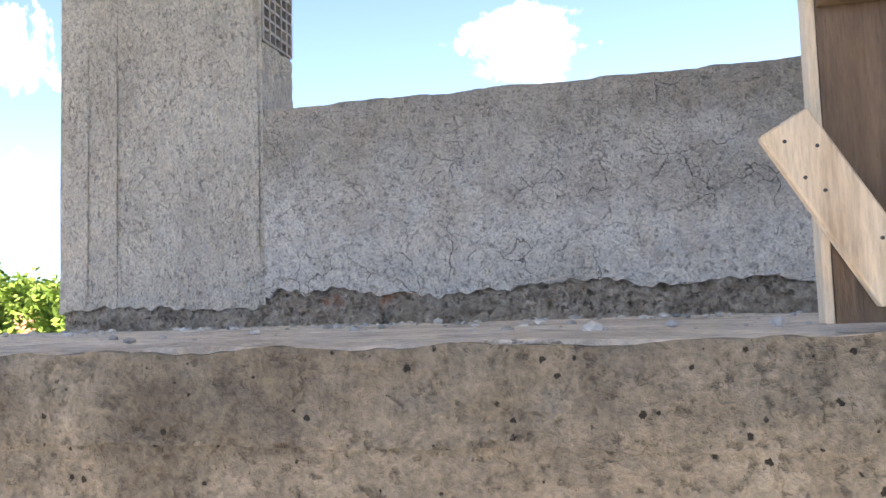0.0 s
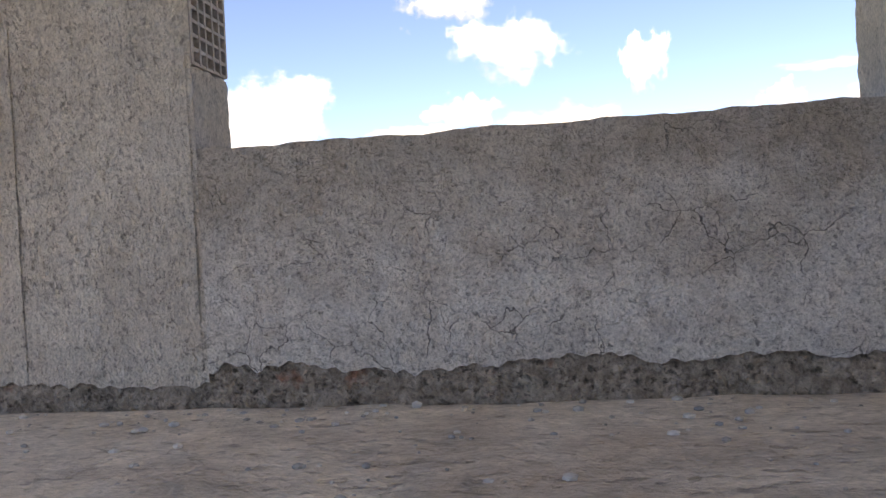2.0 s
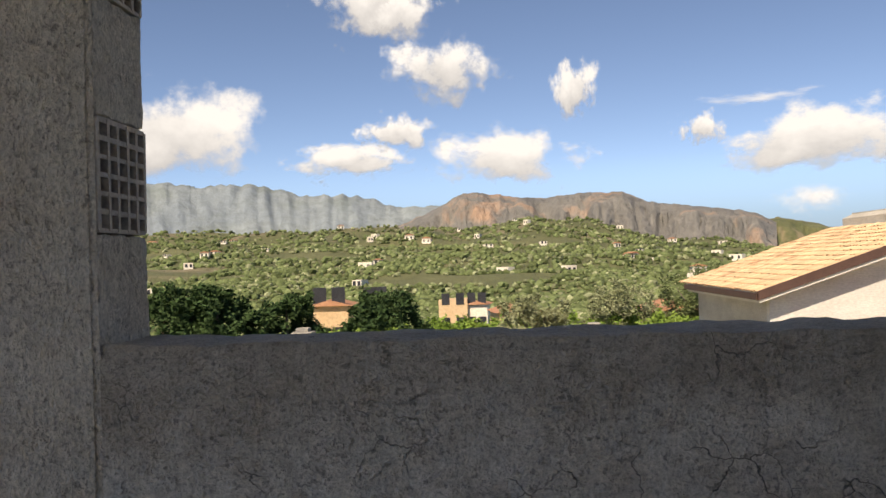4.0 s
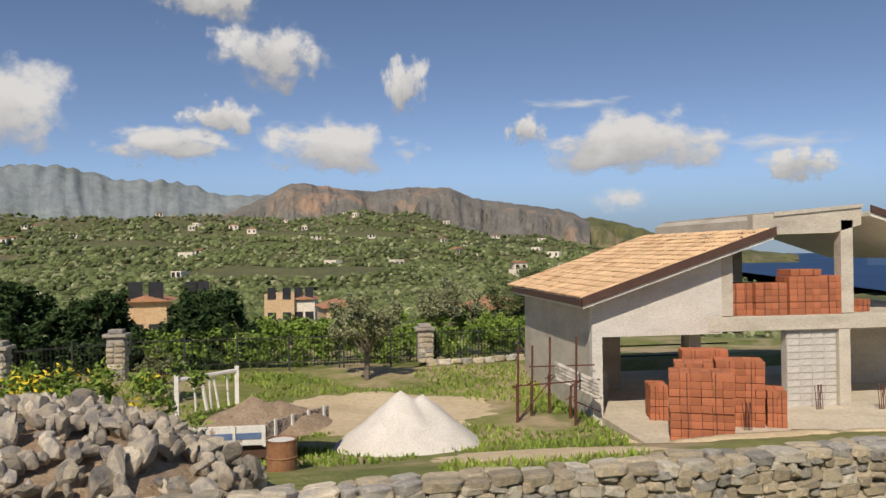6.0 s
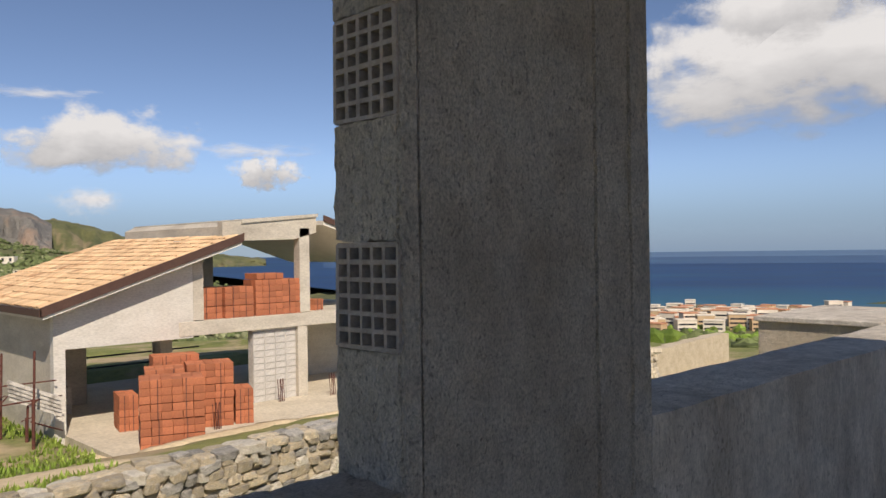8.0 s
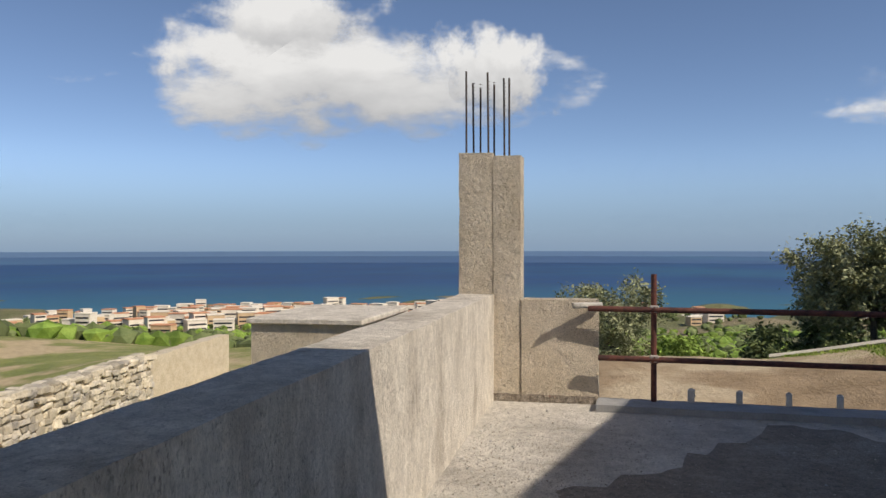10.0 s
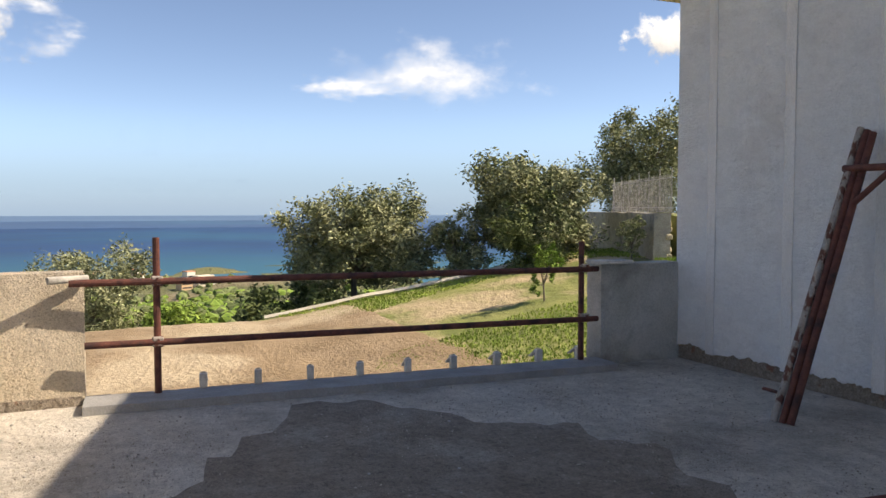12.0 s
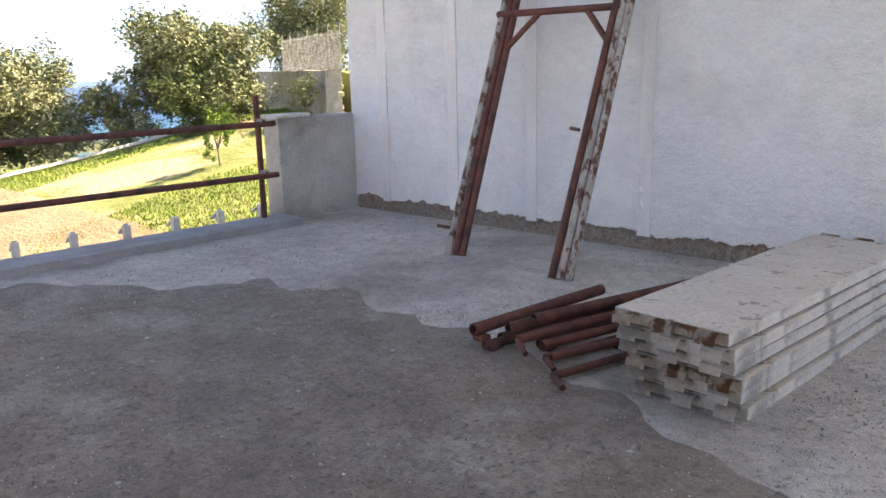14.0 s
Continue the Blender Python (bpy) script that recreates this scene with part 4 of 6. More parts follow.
# fine grit strewn over the terrace in drifts
rng = random.Random(31)
verts, faces = [], []
while len(faces) < 8 * 12000:
    x, y = rng.uniform(2.4, 8.1), rng.uniform(-5.9, -0.05)
    d = noise.noise(Vector((x * 1.3, y * 1.3, 5))) + 0.5 * noise.noise(Vector((x * 4, y * 4, 7)))
    if rng.random() > 0.35 + 0.9 * d:
        continue
    s = min(0.009, 0.0018 + rng.expovariate(620))
    a, n = rng.uniform(0, math.tau), len(verts)
    for j in range(4):
        q = s * rng.uniform(0.7, 1.2)
        verts.append((x + q * math.cos(a + j * math.pi / 2), y + q * math.sin(a + j * math.pi / 2), 0.005 + s * 0.2))
    verts += [(x, y, 0.005 + s * rng.uniform(0.7, 1.0)), (x, y, 0.0)]
    for j in range(4):
        faces += [(n + j, n + (j + 1) % 4, n + 4), (n + (j + 1) % 4, n + j, n + 5)]
grit = bpy.data.meshes.new("floor_grit")
grit.from_pydata(verts, [], faces)
grit.materials.append(M_GRIT)
tagged(new("floor_grit", grit), "fine brown grit strewn in drifts over the concrete terrace", "grit", kind="stuff")


# ---- the half-built neighbouring house ----
HX, HY, HB = 7.90, 21.0, -3.4
house = thing("half_built_house", "half-built concrete house with a tiled roof and open bays", "house")


def hpart(name, lo, hi, m, label="", bevel=0.01):
    return part(name, box(lo, hi, bevel), m, house, label)


def prism(pts, y0, y1):
    """A wall or roof piece: an outline in x and z, drawn out along y."""
    bm = bmesh.new()
    a = [bm.verts.new((x, y0, z)) for x, z in pts]
    b = [bm.verts.new((x, y1, z)) for x, z in pts]
    bm.faces.new(a)
    bm.faces.new(b[::-1])
    n = len(pts)
    for i in range(n):
        bm.faces.new((a[(i + 1) % n], a[i], b[i], b[(i + 1) % n]))
    return bm


RS = 0.33   # slope of the tiled roof
rz = lambda x: -0.14 + RS * (x - 7.5)
part("wall", box((HX, HY + 0.25, HB - 0.5), (HX + 0.25, 29.0, -0.3)), M_CONC, house, "west wall of board-marked concrete")
part("wall", prism(((HX, HB - 0.5), (HX + 0.3, HB - 0.5), (HX + 0.3, -1.1), (11.85, -1.1), (11.85, rz(11.85) - 0.10), (HX, rz(HX) - 0.10)), HY, HY + 0.25), M_CONCW, house, "pale gable wall over the wide opening")
part("pier", box((11.85, HY, -0.6), (12.2, HY + 0.3, rz(11.85) - 0.1), 0.01), M_CONC, house)
part("roof_slab", prism(((7.47, rz(7.47) - 0.09), (13.2, rz(13.2) - 0.09), (13.2, rz(13.2) + 0.2), (7.47, rz(7.47) + 0.2)), HY - 0.55, 28.9), M_SOFFIT, house, "pale roof slab")
part("fascia", prism(((7.40, rz(7.40)), (13.25, rz(13.25)), (13.25, rz(13.25) + 0.25), (7.40, rz(7.40) + 0.25)), HY - 0.60, HY - 0.553), M_FASCIA, house, "dark brown rake board")
part("fascia", box((7.37, HY - 0.60, rz(7.4) + 0.02), (7.43, 28.9, rz(7.4) + 0.2)), M_FASCIA, house, "dark brown eave board")
part("ridge_beam", prism(((12.9, 2.36), (16.4, 2.60), (16.4, 2.05), (15.5, 1.82), (13.6, 1.78), (12.9, 1.78)), HY + 0.1, HY + 0.4), M_CONC, house, "beam at the ridge")
part("ridge_slab", prism(((13.55, 2.32), (16.45, 2.58), (16.45, 2.68), (13.55, 2.44)), HY + 0.05, 29.0), M_CONC, house, "flat ridge slab")
part("roof_slab", prism(((16.4, 2.30), (20.6, 0.95), (20.6, 1.07), (16.4, 2.44)), HY - 0.3, 29.0), M_SOFFIT, house, "pale soffit of the east slope")
part("fascia", prism(((16.4, 2.42), (20.7, 1.03), (20.7, 1.22), (16.4, 2.62)), HY - 0.36, HY - 0.305), M_FASCIA, house, "dark brown rake board")
part("vault", prism(((13.6, 1.78), (15.5, 1.80), (15.5, 1.15), (15.2, 1.0), (14.6, 1.35), (13.6, 1.5)), 27.5, 28.2), M_CONC, house)
for x0, x1, y, z0, z1 in ((15.72, 16.12, HY + 0.1, -0.6, 2.2), (12.95, 13.3, 24.5, -0.6, 1.8), (12.4, 12.7, 23.0, -0.6, 1.8), (11.75, 12.15, 23.0, HB, -0.7), (13.0, 13.4, 26.0, HB, -0.7)):
    part("post", box((x0, y, z0), (x1, y + 0.35, z1), 0.01), M_CONC, house, "square concrete post")
part("floor_slab", box((11.4, HY - 0.02, -1.05), (20.6, 29.0, -0.62), 0.01), M_CONC, house, "upper floor slab")
part("floor_slab", box((HX + 0.26, HY - 4.4, HB - 0.3), (20.6, 29.0, HB + 0.03)), mat("pale_screed", (0.56, 0.49, 0.38), (0.66, 0.59, 0.47), 1.0, 0.95, 0.3, 10), house, "dusty ground floor")
part("partition", box((9.9, 25.6, HB), (10.15, 28.8, -1.05)), M_CONC, house)
part("partition", box((15.95, HY + 3.5, HB), (20.6, HY + 3.7, -1.05)), M_CONC, house)
part("partition", box((13.4, HY + 4.0, -0.6), (15.6, HY + 4.2, 0.2)), M_CONC, house)
part("back_wall", box((HX + 0.25, 25.2, HB), (10.3, 25.4, -1.05)), M_CONC, house)
part("back_wall", box((14.3, 28.0, -0.6), (16.3, 28.2, 1.8)), M_CONC, house)
bw = part("block_wall", box((13.95, HY + 0.16, HB), (15.55, HY + 0.45, -1.04)), M_BLOCKW, house, "bare concrete block wall")
part("pier", box((15.55, HY + 0.0, HB), (15.92, HY + 0.5, -1.055), 0.01), M_CONC, house)
blk = mesh_of(box((-0.19, -0.02, -0.095), (0.19, 0.02, 0.095), 0.01), "block", M_BLOCKW)
for j in range(11):
    for i in range(4):
        o = part("block", blk, None, bw)
        o.location = (14.15 + 0.4 * i + (0.0 if j % 2 else 0.0), HY + 0.15, HB + 0.12 + 0.205 * j)
part("ridge_wall", prism(((13.2, 1.65), (13.56, 1.65), (13.56, 2.40), (13.2, 2.24)), HY + 0.42, 29.0), M_CONC, house, "upstand under the ridge slab")
# guard rails at the back of the ground floor
for y, z in ((28.3, -2.3), (28.3, -1.9), (28.3, -2.7)):
    part("guard_bar", tube((10.2, y, z), (15.8, y, z), 0.03, 6), M_IRON, house)

# roof tiles
tile_bm = bmesh.new()
last = None
for k in range(7):
    a = math.pi * k / 6
    row = [tile_bm.verts.new((0.23, 0.085 * math.cos(a), 0.055 * math.sin(a))), tile_bm.verts.new((-0.23, 0.105 * math.cos(a), 0.07 * math.sin(a) + 0.012))]
    if last:
        tile_bm.faces.new((last[0], row[0], row[1], last[1]))
    last = row
tile_me = mesh_of(tile_bm, "roof_tile", M_TILE)
slope = math.degrees(math.atan(RS))
tiles = part("roof_tiles", box((7.5, HY - 0.5, rz(7.5) + 0.19), (7.52, HY - 0.48, rz(7.5) + 0.22)), M_TILE, house, "sand-coloured clay roof tiles")
rest_v, rest_f = [], []
rng = random.Random(2)
base_v = [v.co.copy() for v in tile_me.vertices]
base_f = [tuple(p.vertices) for p in tile_me.polygons]
for i in range(15):
    for j in range(42):
        x, y = 7.60 + 0.375 * i, HY - 0.48 + 0.222 * j
        m = pose(x, y, rz(x) + 0.21 + rng.uniform(0, 0.02), 0, -slope, rng.uniform(-3, 3))
        if j < 18:
            o = part("roof_tile", tile_me, None, tiles)
            o.matrix_basis = m
        else:
            s0 = len(rest_v)
            rest_v += [m @ v for v in base_v]
            rest_f += [tuple(s0 + q for q in f) for f in base_f]
me = bpy.data.meshes.new("roof_tile_mass")
me.from_pydata(rest_v, [], rest_f)
me.materials.append(M_TILEJ)
tagged(part("roof_tile_mass", me, None, house, "farther clay roof tiles"), kind="stuff")

brick_me = mesh_of(box((-0.122, -0.122, -0.092), (0.122, 0.122, 0.092), 0.006), "brick", M_RED)


def pallet(x, y, z, nx, ny, nz, turn=0.0, label="stack of red hollow bricks bound with straps"):
    t = thing("brick_stack", label, "bricks", "stacks of red bricks", (x, y, z), turn)
    rng = random.Random(int(x * 31 + y * 17 + z * 7))
    for i in range(nx):
        for j in range(ny):
            for k in range(nz):
                if j and i not in (0, nx - 1) and k != nz - 1:
                    continue
                o = part("brick", brick_me, None, t)
                o.matrix_basis = pose((i + 0.5) * 0.25 + rng.uniform(-0.006, 0.006), (j + 0.5) * 0.25 + rng.uniform(-0.006, 0.006), (k + 0.5) * 0.19 + 0.012 * (k > 1), 0, 0, rng.uniform(-1, 1))
    for c in (0.28, 0.72):
        x0 = c * nx * 0.25
        part("strap", box((x0 - 0.012, -0.008, 0.0), (x0 + 0.012, -0.002, nz * 0.19 + 0.02)), M_STRAP, t, "dark binding strap")
    return t


G0 = HB + 0.03
for a in ((8.72, 17.60, G0, 6, 4, 4, -22), (8.69, 17.59, G0 + 0.78, 6, 4, 5, -23), (10.72, 19.24, G0, 5, 4, 4, -23), (10.74, 19.25, G0 + 0.78, 5, 4, 5, -22), (11.95, 18.80, G0, 2, 4, 5, -23), (9.55, 19.20, G0, 4, 4, 9, -23), (10.30, 20.35, G0, 5, 3, 10, -16), (9.30, 20.25, G0, 2, 4, 5, -14),
          (12.20, HY + 0.25, -0.62, 3, 4, 5), (12.98, HY + 0.12, -0.62, 4, 3, 5), (14.06, HY + 0.12, -0.62, 7, 3, 5), (14.06, HY + 0.14, 0.34, 7, 3, 1), (14.15, HY + 0.2, 0.54, 4, 3, 1)):
    pallet(*a)
bp = pallet(16.6, HY + 0.5, -0.62, 2, 2, 2, 20, "small heap of red hollow bricks")
for k, (x, y) in enumerate(((9.15, 18.55), (10.0, 18.5), (11.2, 18.6), (14.6, 20.7), (16.4, 20.4))):
    t = thing("rebar_bundle", "rusty starter bars sticking up", "rebar", "starter bars by the bricks", (x, y, HB))
    for q in range(5):
        part("bar", tube((0.05 * q, 0, 0), (0.05 * q + 0.06 * (q % 3 - 1), 0.02 * q, 0.75), 0.012, 5), M_RUST, t)
bags = thing("cement_bags", "dark heap of sacks inside the open bay", "sacks", at=(9.0, 24.0, HB + 0.03))
for k in range(5):
    part("sack", rough_box((-0.35, -0.25, 0.16 * k), (0.35, 0.25, 0.16 * k + 0.17), 0.12, 0.03, 3, 0.05), M_FLOOR, bags)

# rusty props and formwork beside the house
for k, (x, y, hgt) in enumerate(((5.55, 20.4, 2.3), (6.15, 21.2, 2.2), (6.75, 21.5, 2.4), (6.95, 19.6, 2.6), (7.1, 20.6, 1.5))):
    t = thing("steel_prop", "rusty red steel prop standing in the grass", "prop", "props beside the house", (x, y, HB - 0.1))
    part("tube", tube((0, 0, 0), (0.05, 0, hgt), 0.03, 7), M_RUST, t)
    part("sleeve", tube((0, 0, 0), (0.01, 0, hgt * 0.55), 0.042, 7), M_RUST, t)
    part("handle", tube((-0.12, 0, hgt * 0.5), (0.14, 0.02, hgt * 0.54), 0.014, 5), M_RUST, t)
t = thing("prop_braces", "rusty bars tying the props together", "bars")
for a, b in (((5.4, 20.4, -2.3), (7.9, 20.4, -2.2)), ((6.1, 21.2, -1.9), (7.9, 20.8, -1.85)), ((6.9, 19.6, -2.6), (7.9, 20.4, -3.1)), ((5.5, 20.4, -3.3), (6.9, 21.4, -2.2))):
    part("bar", tube(a, b, 0.02, 5), M_RUST, t)
t = thing("formwork_boards", "grey formwork boards leaning by the wall", "boards")
for k in range(5):
    bm = box((0, -0.02, 0), (1.3, 0.02, 0.09))
    bm.transform(pose(6.65 + 0.02 * k, 20.6 + 0.03 * k, -1.75 - 0.11 * k, 0, 24, -20))
    part("board", bm, M_GALV, t)

# ---- stone wall below the window ----
sw = thing("dry_stone_wall", "rubble stone wall of ochre and grey stones", "stone wall")
swy = lambda x: 5.9 + 0.10 * x
core = bmesh.new()
for i in range(24):
    x = -5.0 + i
    box((x, swy(x + 0.5) + 0.055, -2.2), (x + 1.0, swy(x + 0.5) + 0.34, -0.70), bm=core)
part("core", core, M_LIME, sw, "mortar between the stones")
stones = [stone_mesh("stone", 40 + k, (M_STONE, M_STONEP, M_STONE, M_STONEC)[k % 4]) for k in range(8)]
rng = random.Random(12)
count, jv, jf = 0, [], []
for row in range(9):
    z = -0.74 - 0.108 * row
    x = -4.6 + rng.uniform(0, 0.2)
    while x < 15:
        w = rng.uniform(0.10, 0.30)
        hgt = rng.uniform(0.07, 0.15)
        me = stones[rng.randrange(8)]
        m = Matrix.Translation((x + w / 2, swy(x) + 0.06 + rng.uniform(-0.02, 0.02), z + rng.uniform(-0.03, 0.03))) @ Euler((rng.uniform(-0.1, 0.1), rng.uniform(-0.2, 0.2), 0.1)).to_matrix().to_4x4() @ Matrix.Diagonal((w * 1.02, 0.16, hgt * 1.1, 1))
        if count < 240 and 1.8 < x < 7.5 and row < 7:
            o = part("stone", me, None, sw)
            o.matrix_basis = m
            count += 1
        else:
            s0 = len(jv)
            jv += [m @ v.co for v in me.vertices]
            jf += [tuple(s0 + q for q in p.vertices) for p in me.polygons]
        x += w
count = 0
x = -4.6
while x < 15:
    w = rng.uniform(0.16, 0.42)
    for d in (0.10, 0.30):
        me = stones[rng.randrange(8)]
        m = Matrix.Translation((x + w / 2, swy(x) + d, -0.685 + rng.uniform(-0.015, 0.02))) @ Euler((rng.uniform(-0.1, 0.1), rng.uniform(-0.08, 0.08), rng.uniform(-0.2, 0.3))).to_matrix().to_4x4() @ Matrix.Diagonal((w * 1.02, 0.24, 0.12, 1))
        if count < 60 and x > 0.5:
            o = part("stone", me, None, sw)
            o.matrix_basis = m
            count += 1
        else:
            s0 = len(jv)
            jv += [m @ v.co for v in me.vertices]
            jf += [tuple(s0 + q for q in p.vertices) for p in me.polygons]
    x += w
me = bpy.data.meshes.new("stone_mass")
me.from_pydata(jv, [], jf)
me.materials.append(mat("joined_field_stone", (0.46, 0.40, 0.30), (0.62, 0.55, 0.43), 6.0, 0.95, 0.9, 25, (0.38, 0.35, 0.31), 2.5, 0.48, 0.65, vary=0.35, dist=0.02, island=True))
tagged(part("stone_mass", me, None, sw, "farther stones of the wall"), kind="stuff")

# ---- heap of quarry rocks ----
rocks = [rock_mesh("rock", 70 + k, M_ROCK, 0.8) for k in range(9)]
rng = random.Random(21)


def heap_z(x, y):
    return 1.45 * max(0.0, 1 - ((x + 3.7) / 3.4) ** 2 - ((y - 10.9) / 3.0) ** 2) ** 0.8


kept, rv, rf = 0, [], []
for k in range(900):
    x, y = rng.uniform(-7.2, -0.5), rng.uniform(7.9, 13.6)
    hz = heap_z(x, y)
    if hz < 0.02 and rng.random() < 0.8:
        continue
    s = rng.uniform(0.16, 0.44) if rng.random() < 0.88 else rng.uniform(0.45, 0.66)
    me = rocks[rng.randrange(9)]
    m = Matrix.Translation((x, y, ground_z(x, y) + hz + s * 0.08)) @ Euler((rng.uniform(0, 6), rng.uniform(0, 6), rng.uniform(0, 6))).to_matrix().to_4x4() @ Matrix.Diagonal((s * 1.2, s, s * 0.85, 1))
    if kept < 290 and y < 11.5:
        kept += 1
        o = new("rock", me)
        o.matrix_world = m
        tagged(o, "angular brown and grey quarry rock in a heap", "rock", "heap of quarry rocks")
    else:
        s0 = len(rv)
        rv += [m @ v.co for v in me.vertices]
        rf += [tuple(s0 + q for q in p.vertices) for p in me.polygons]
me = bpy.data.meshes.new("rock_mass")
me.from_pydata(rv, [], rf)
me.materials.append(mat("joined_quarry_rock", (0.46, 0.40, 0.31), (0.62, 0.55, 0.45), 4.0, 0.95, 1.0, 18, (0.3, 0.28, 0.26), 2.0, 0.5, 0.64, vary=0.4, dist=0.03, island=True))
tagged(new("rock_mass", me), "farther quarry rocks of the heap", "rocks", kind="stuff")
bm = bmesh.new()
g = {}
for i in range(33):
    for j in range(25):
        x, y = -7.6 + 8.2 * i / 32, 7.4 + 6.8 * j / 24
        g[i, j] = bm.verts.new((x, y, ground_z(x, y) - 0.12 + heap_z(x, y)))
for i in range(32):
    for j in range(24):
        bm.faces.new((g[i, j], g[i + 1, j], g[i + 1, j + 1], g[i, j + 1]))
solid("rubble_bed", bm, M_DIRT, "earth and rubble under the quarry rocks", "rubble", kind="stuff", smooth=True)
o = thing("clay_pipe", "broken red clay pipe among the rocks", "pipe", at=(-5.2, 8.2, -1.35))
part("pipe", pipe((-0.25, 0, 0), (0.3, 0.1, 0.22), 0.10), M_RED, o)


def cone_heap(name, label, at, rx, ry, h, material, peaks, seed):
    bm = bmesh.new()
    n, m_ = 48, 16
    rows = []
    for i in range(m_ + 1):
        f = i / m_
        row = []
        for k in range(n):
            a = math.tau * k / n
            w = 1 + 0.10 * noise.noise(Vector((math.cos(a) * 2, math.sin(a) * 2, seed)))
            x, y = rx * f * w * math.cos(a), ry * f * w * math.sin(a)
            z = max((hh * max(0.0, 1 - math.hypot((x - px) / rx, (y - py) / ry) / rr) for px, py, hh, rr in peaks))
            row.append(bm.verts.new((x, y, z + 0.06 * noise.noise(Vector((x * 2.5, y * 2.5, seed))) - 0.08 * f)))
        rows.append(row)
    for i in range(m_):
        for k in range(n):
            bm.faces.new((rows[i][k], rows[i + 1][k], rows[i + 1][(k + 1) % n], rows[i][(k + 1) % n]))
    bmesh.ops.remove_doubles(bm, verts=bm.verts, dist=1e-4)
    ob = solid(name, bm, material, label, "heap", smooth=True)
    ob.location = at
    return ob


cone_heap("gravel_heap", "pale heap of white gravel in the yard", (2.25, 17.9, -3.22), 1.75, 1.7, 1.3, M_SANDP, ((-0.12, 0, 1.38, 1.0), (0.42, 0.1, 1.28, 0.92)), 3)

# ---- lorry bed full of earth, drum, white rails ----
bed = thing("lorry_bed", "old white lorry bed filled with earth, blue stripe, rusty sides", "lorry bed", at=(-0.85, 16.3, -2.62), turn=0)
TZ = 0.0
part("side_panel", box((-2.6, -0.03, 0.0), (0.0, 0.03, 0.42), 0.01), M_WPAINT, bed, "white panel with a blue stripe")
part("stripe", box((-2.5, -0.045, 0.14), (-0.1, -0.031, 0.27)), M_BLUE, bed)
for k in range(5):
    part("rib", box((-2.55 + 0.62 * k, -0.07, -0.02), (-2.49 + 0.62 * k, -0.032, 0.43)), M_WPAINT, bed)
bm = box((0.0, -0.03, 0.0), (2.1, 0.03, 0.46), 0.01)
bm.transform(pose(0.0, 0.03, 0.0, 0, 0, 52))
part("tail_panel", bm, M_DECKRUST, bed, "rusty side panel")
for k in range(4):
    bm = box((0.2 + 0.55 * k, -0.07, -0.02), (0.27 + 0.55 * k, -0.031, 0.5))
    bm.transform(pose(0.0, 0.03, 0.0, 0, 0, 52))
    part("rib", bm, M_WPAINT, bed)
part("chassis", box((-2.6, 0.1, -0.3), (0.6, 1.5, -0.02)), M_FASCIA, bed)
cone_heap("earth_heap", "brown earth and rubble heaped in the lorry bed", (-1.05, 17.5, -2.45), 1.6, 1.1, 0.8, M_DIRT, ((-0.2, 0, 0.66, 1.0), (0.4, 0.1, 0.58, 0.9)), 8)
drum = thing("oil_drum", "rusty open drum with white lining", "drum", at=(-0.42, 14.5, -2.72))
bm = bmesh.new()
n = 20
prof_ = ((0.27, 0.0), (0.29, 0.02), (0.29, 0.27), (0.305, 0.29), (0.29, 0.31), (0.29, 0.58), (0.30, 0.62), (0.27, 0.62), (0.265, 0.35), (0.0, 0.35))
rows = [[bm.verts.new((r * math.cos(math.tau * k / n), r * math.sin(math.tau * k / n), z)) for k in range(n)] for r, z in prof_]
for a, b in zip(rows, rows[1:]):
    for k in range(n):
        bm.faces.new((a[k], a[(k + 1) % n], b[(k + 1) % n], b[k]))
part("body", bm, mat("rusted_drum", (0.27, 0.12, 0.06), (0.36, 0.19, 0.10), 6, 0.8, 0.3, 30, (0.15, 0.07, 0.04), 3.0), drum)
part("lining", tube((0, 0, 0.5), (0, 0, 0.60), 0.255, 16), M_WPAINT, drum, "white crust inside the drum")
t = thing("white_rails", "white wooden goal-like rails standing by the lorry bed", "rails")
ax, ay, bx, by, gz0 = -3.85, 22.6, -2.35, 24.1, -3.15
for x, y in ((ax, ay), (bx, by)):
    part("post", box((x - 0.06, y - 0.06, gz0), (x + 0.06, y + 0.06, gz0 + 1.15)), M_WPAINT, t)
part("top_rail", tube((ax, ay, gz0 + 1.0), (bx, by, gz0 + 1.02), 0.06, 6), M_WPAINT, t)
for k, f in enumerate((0.3, 0.42, 0.55, 0.62, 0.85)):
    part("slat", tube((ax + (bx - ax) * f + 0.1 * (k % 2), ay + (by - ay) * f, gz0), (ax + (bx - ax) * f - 0.05, ay + (by - ay) * f, gz0 + 0.95), 0.035 + 0.02 * (k == 1), 5), M_WPAINT, t)

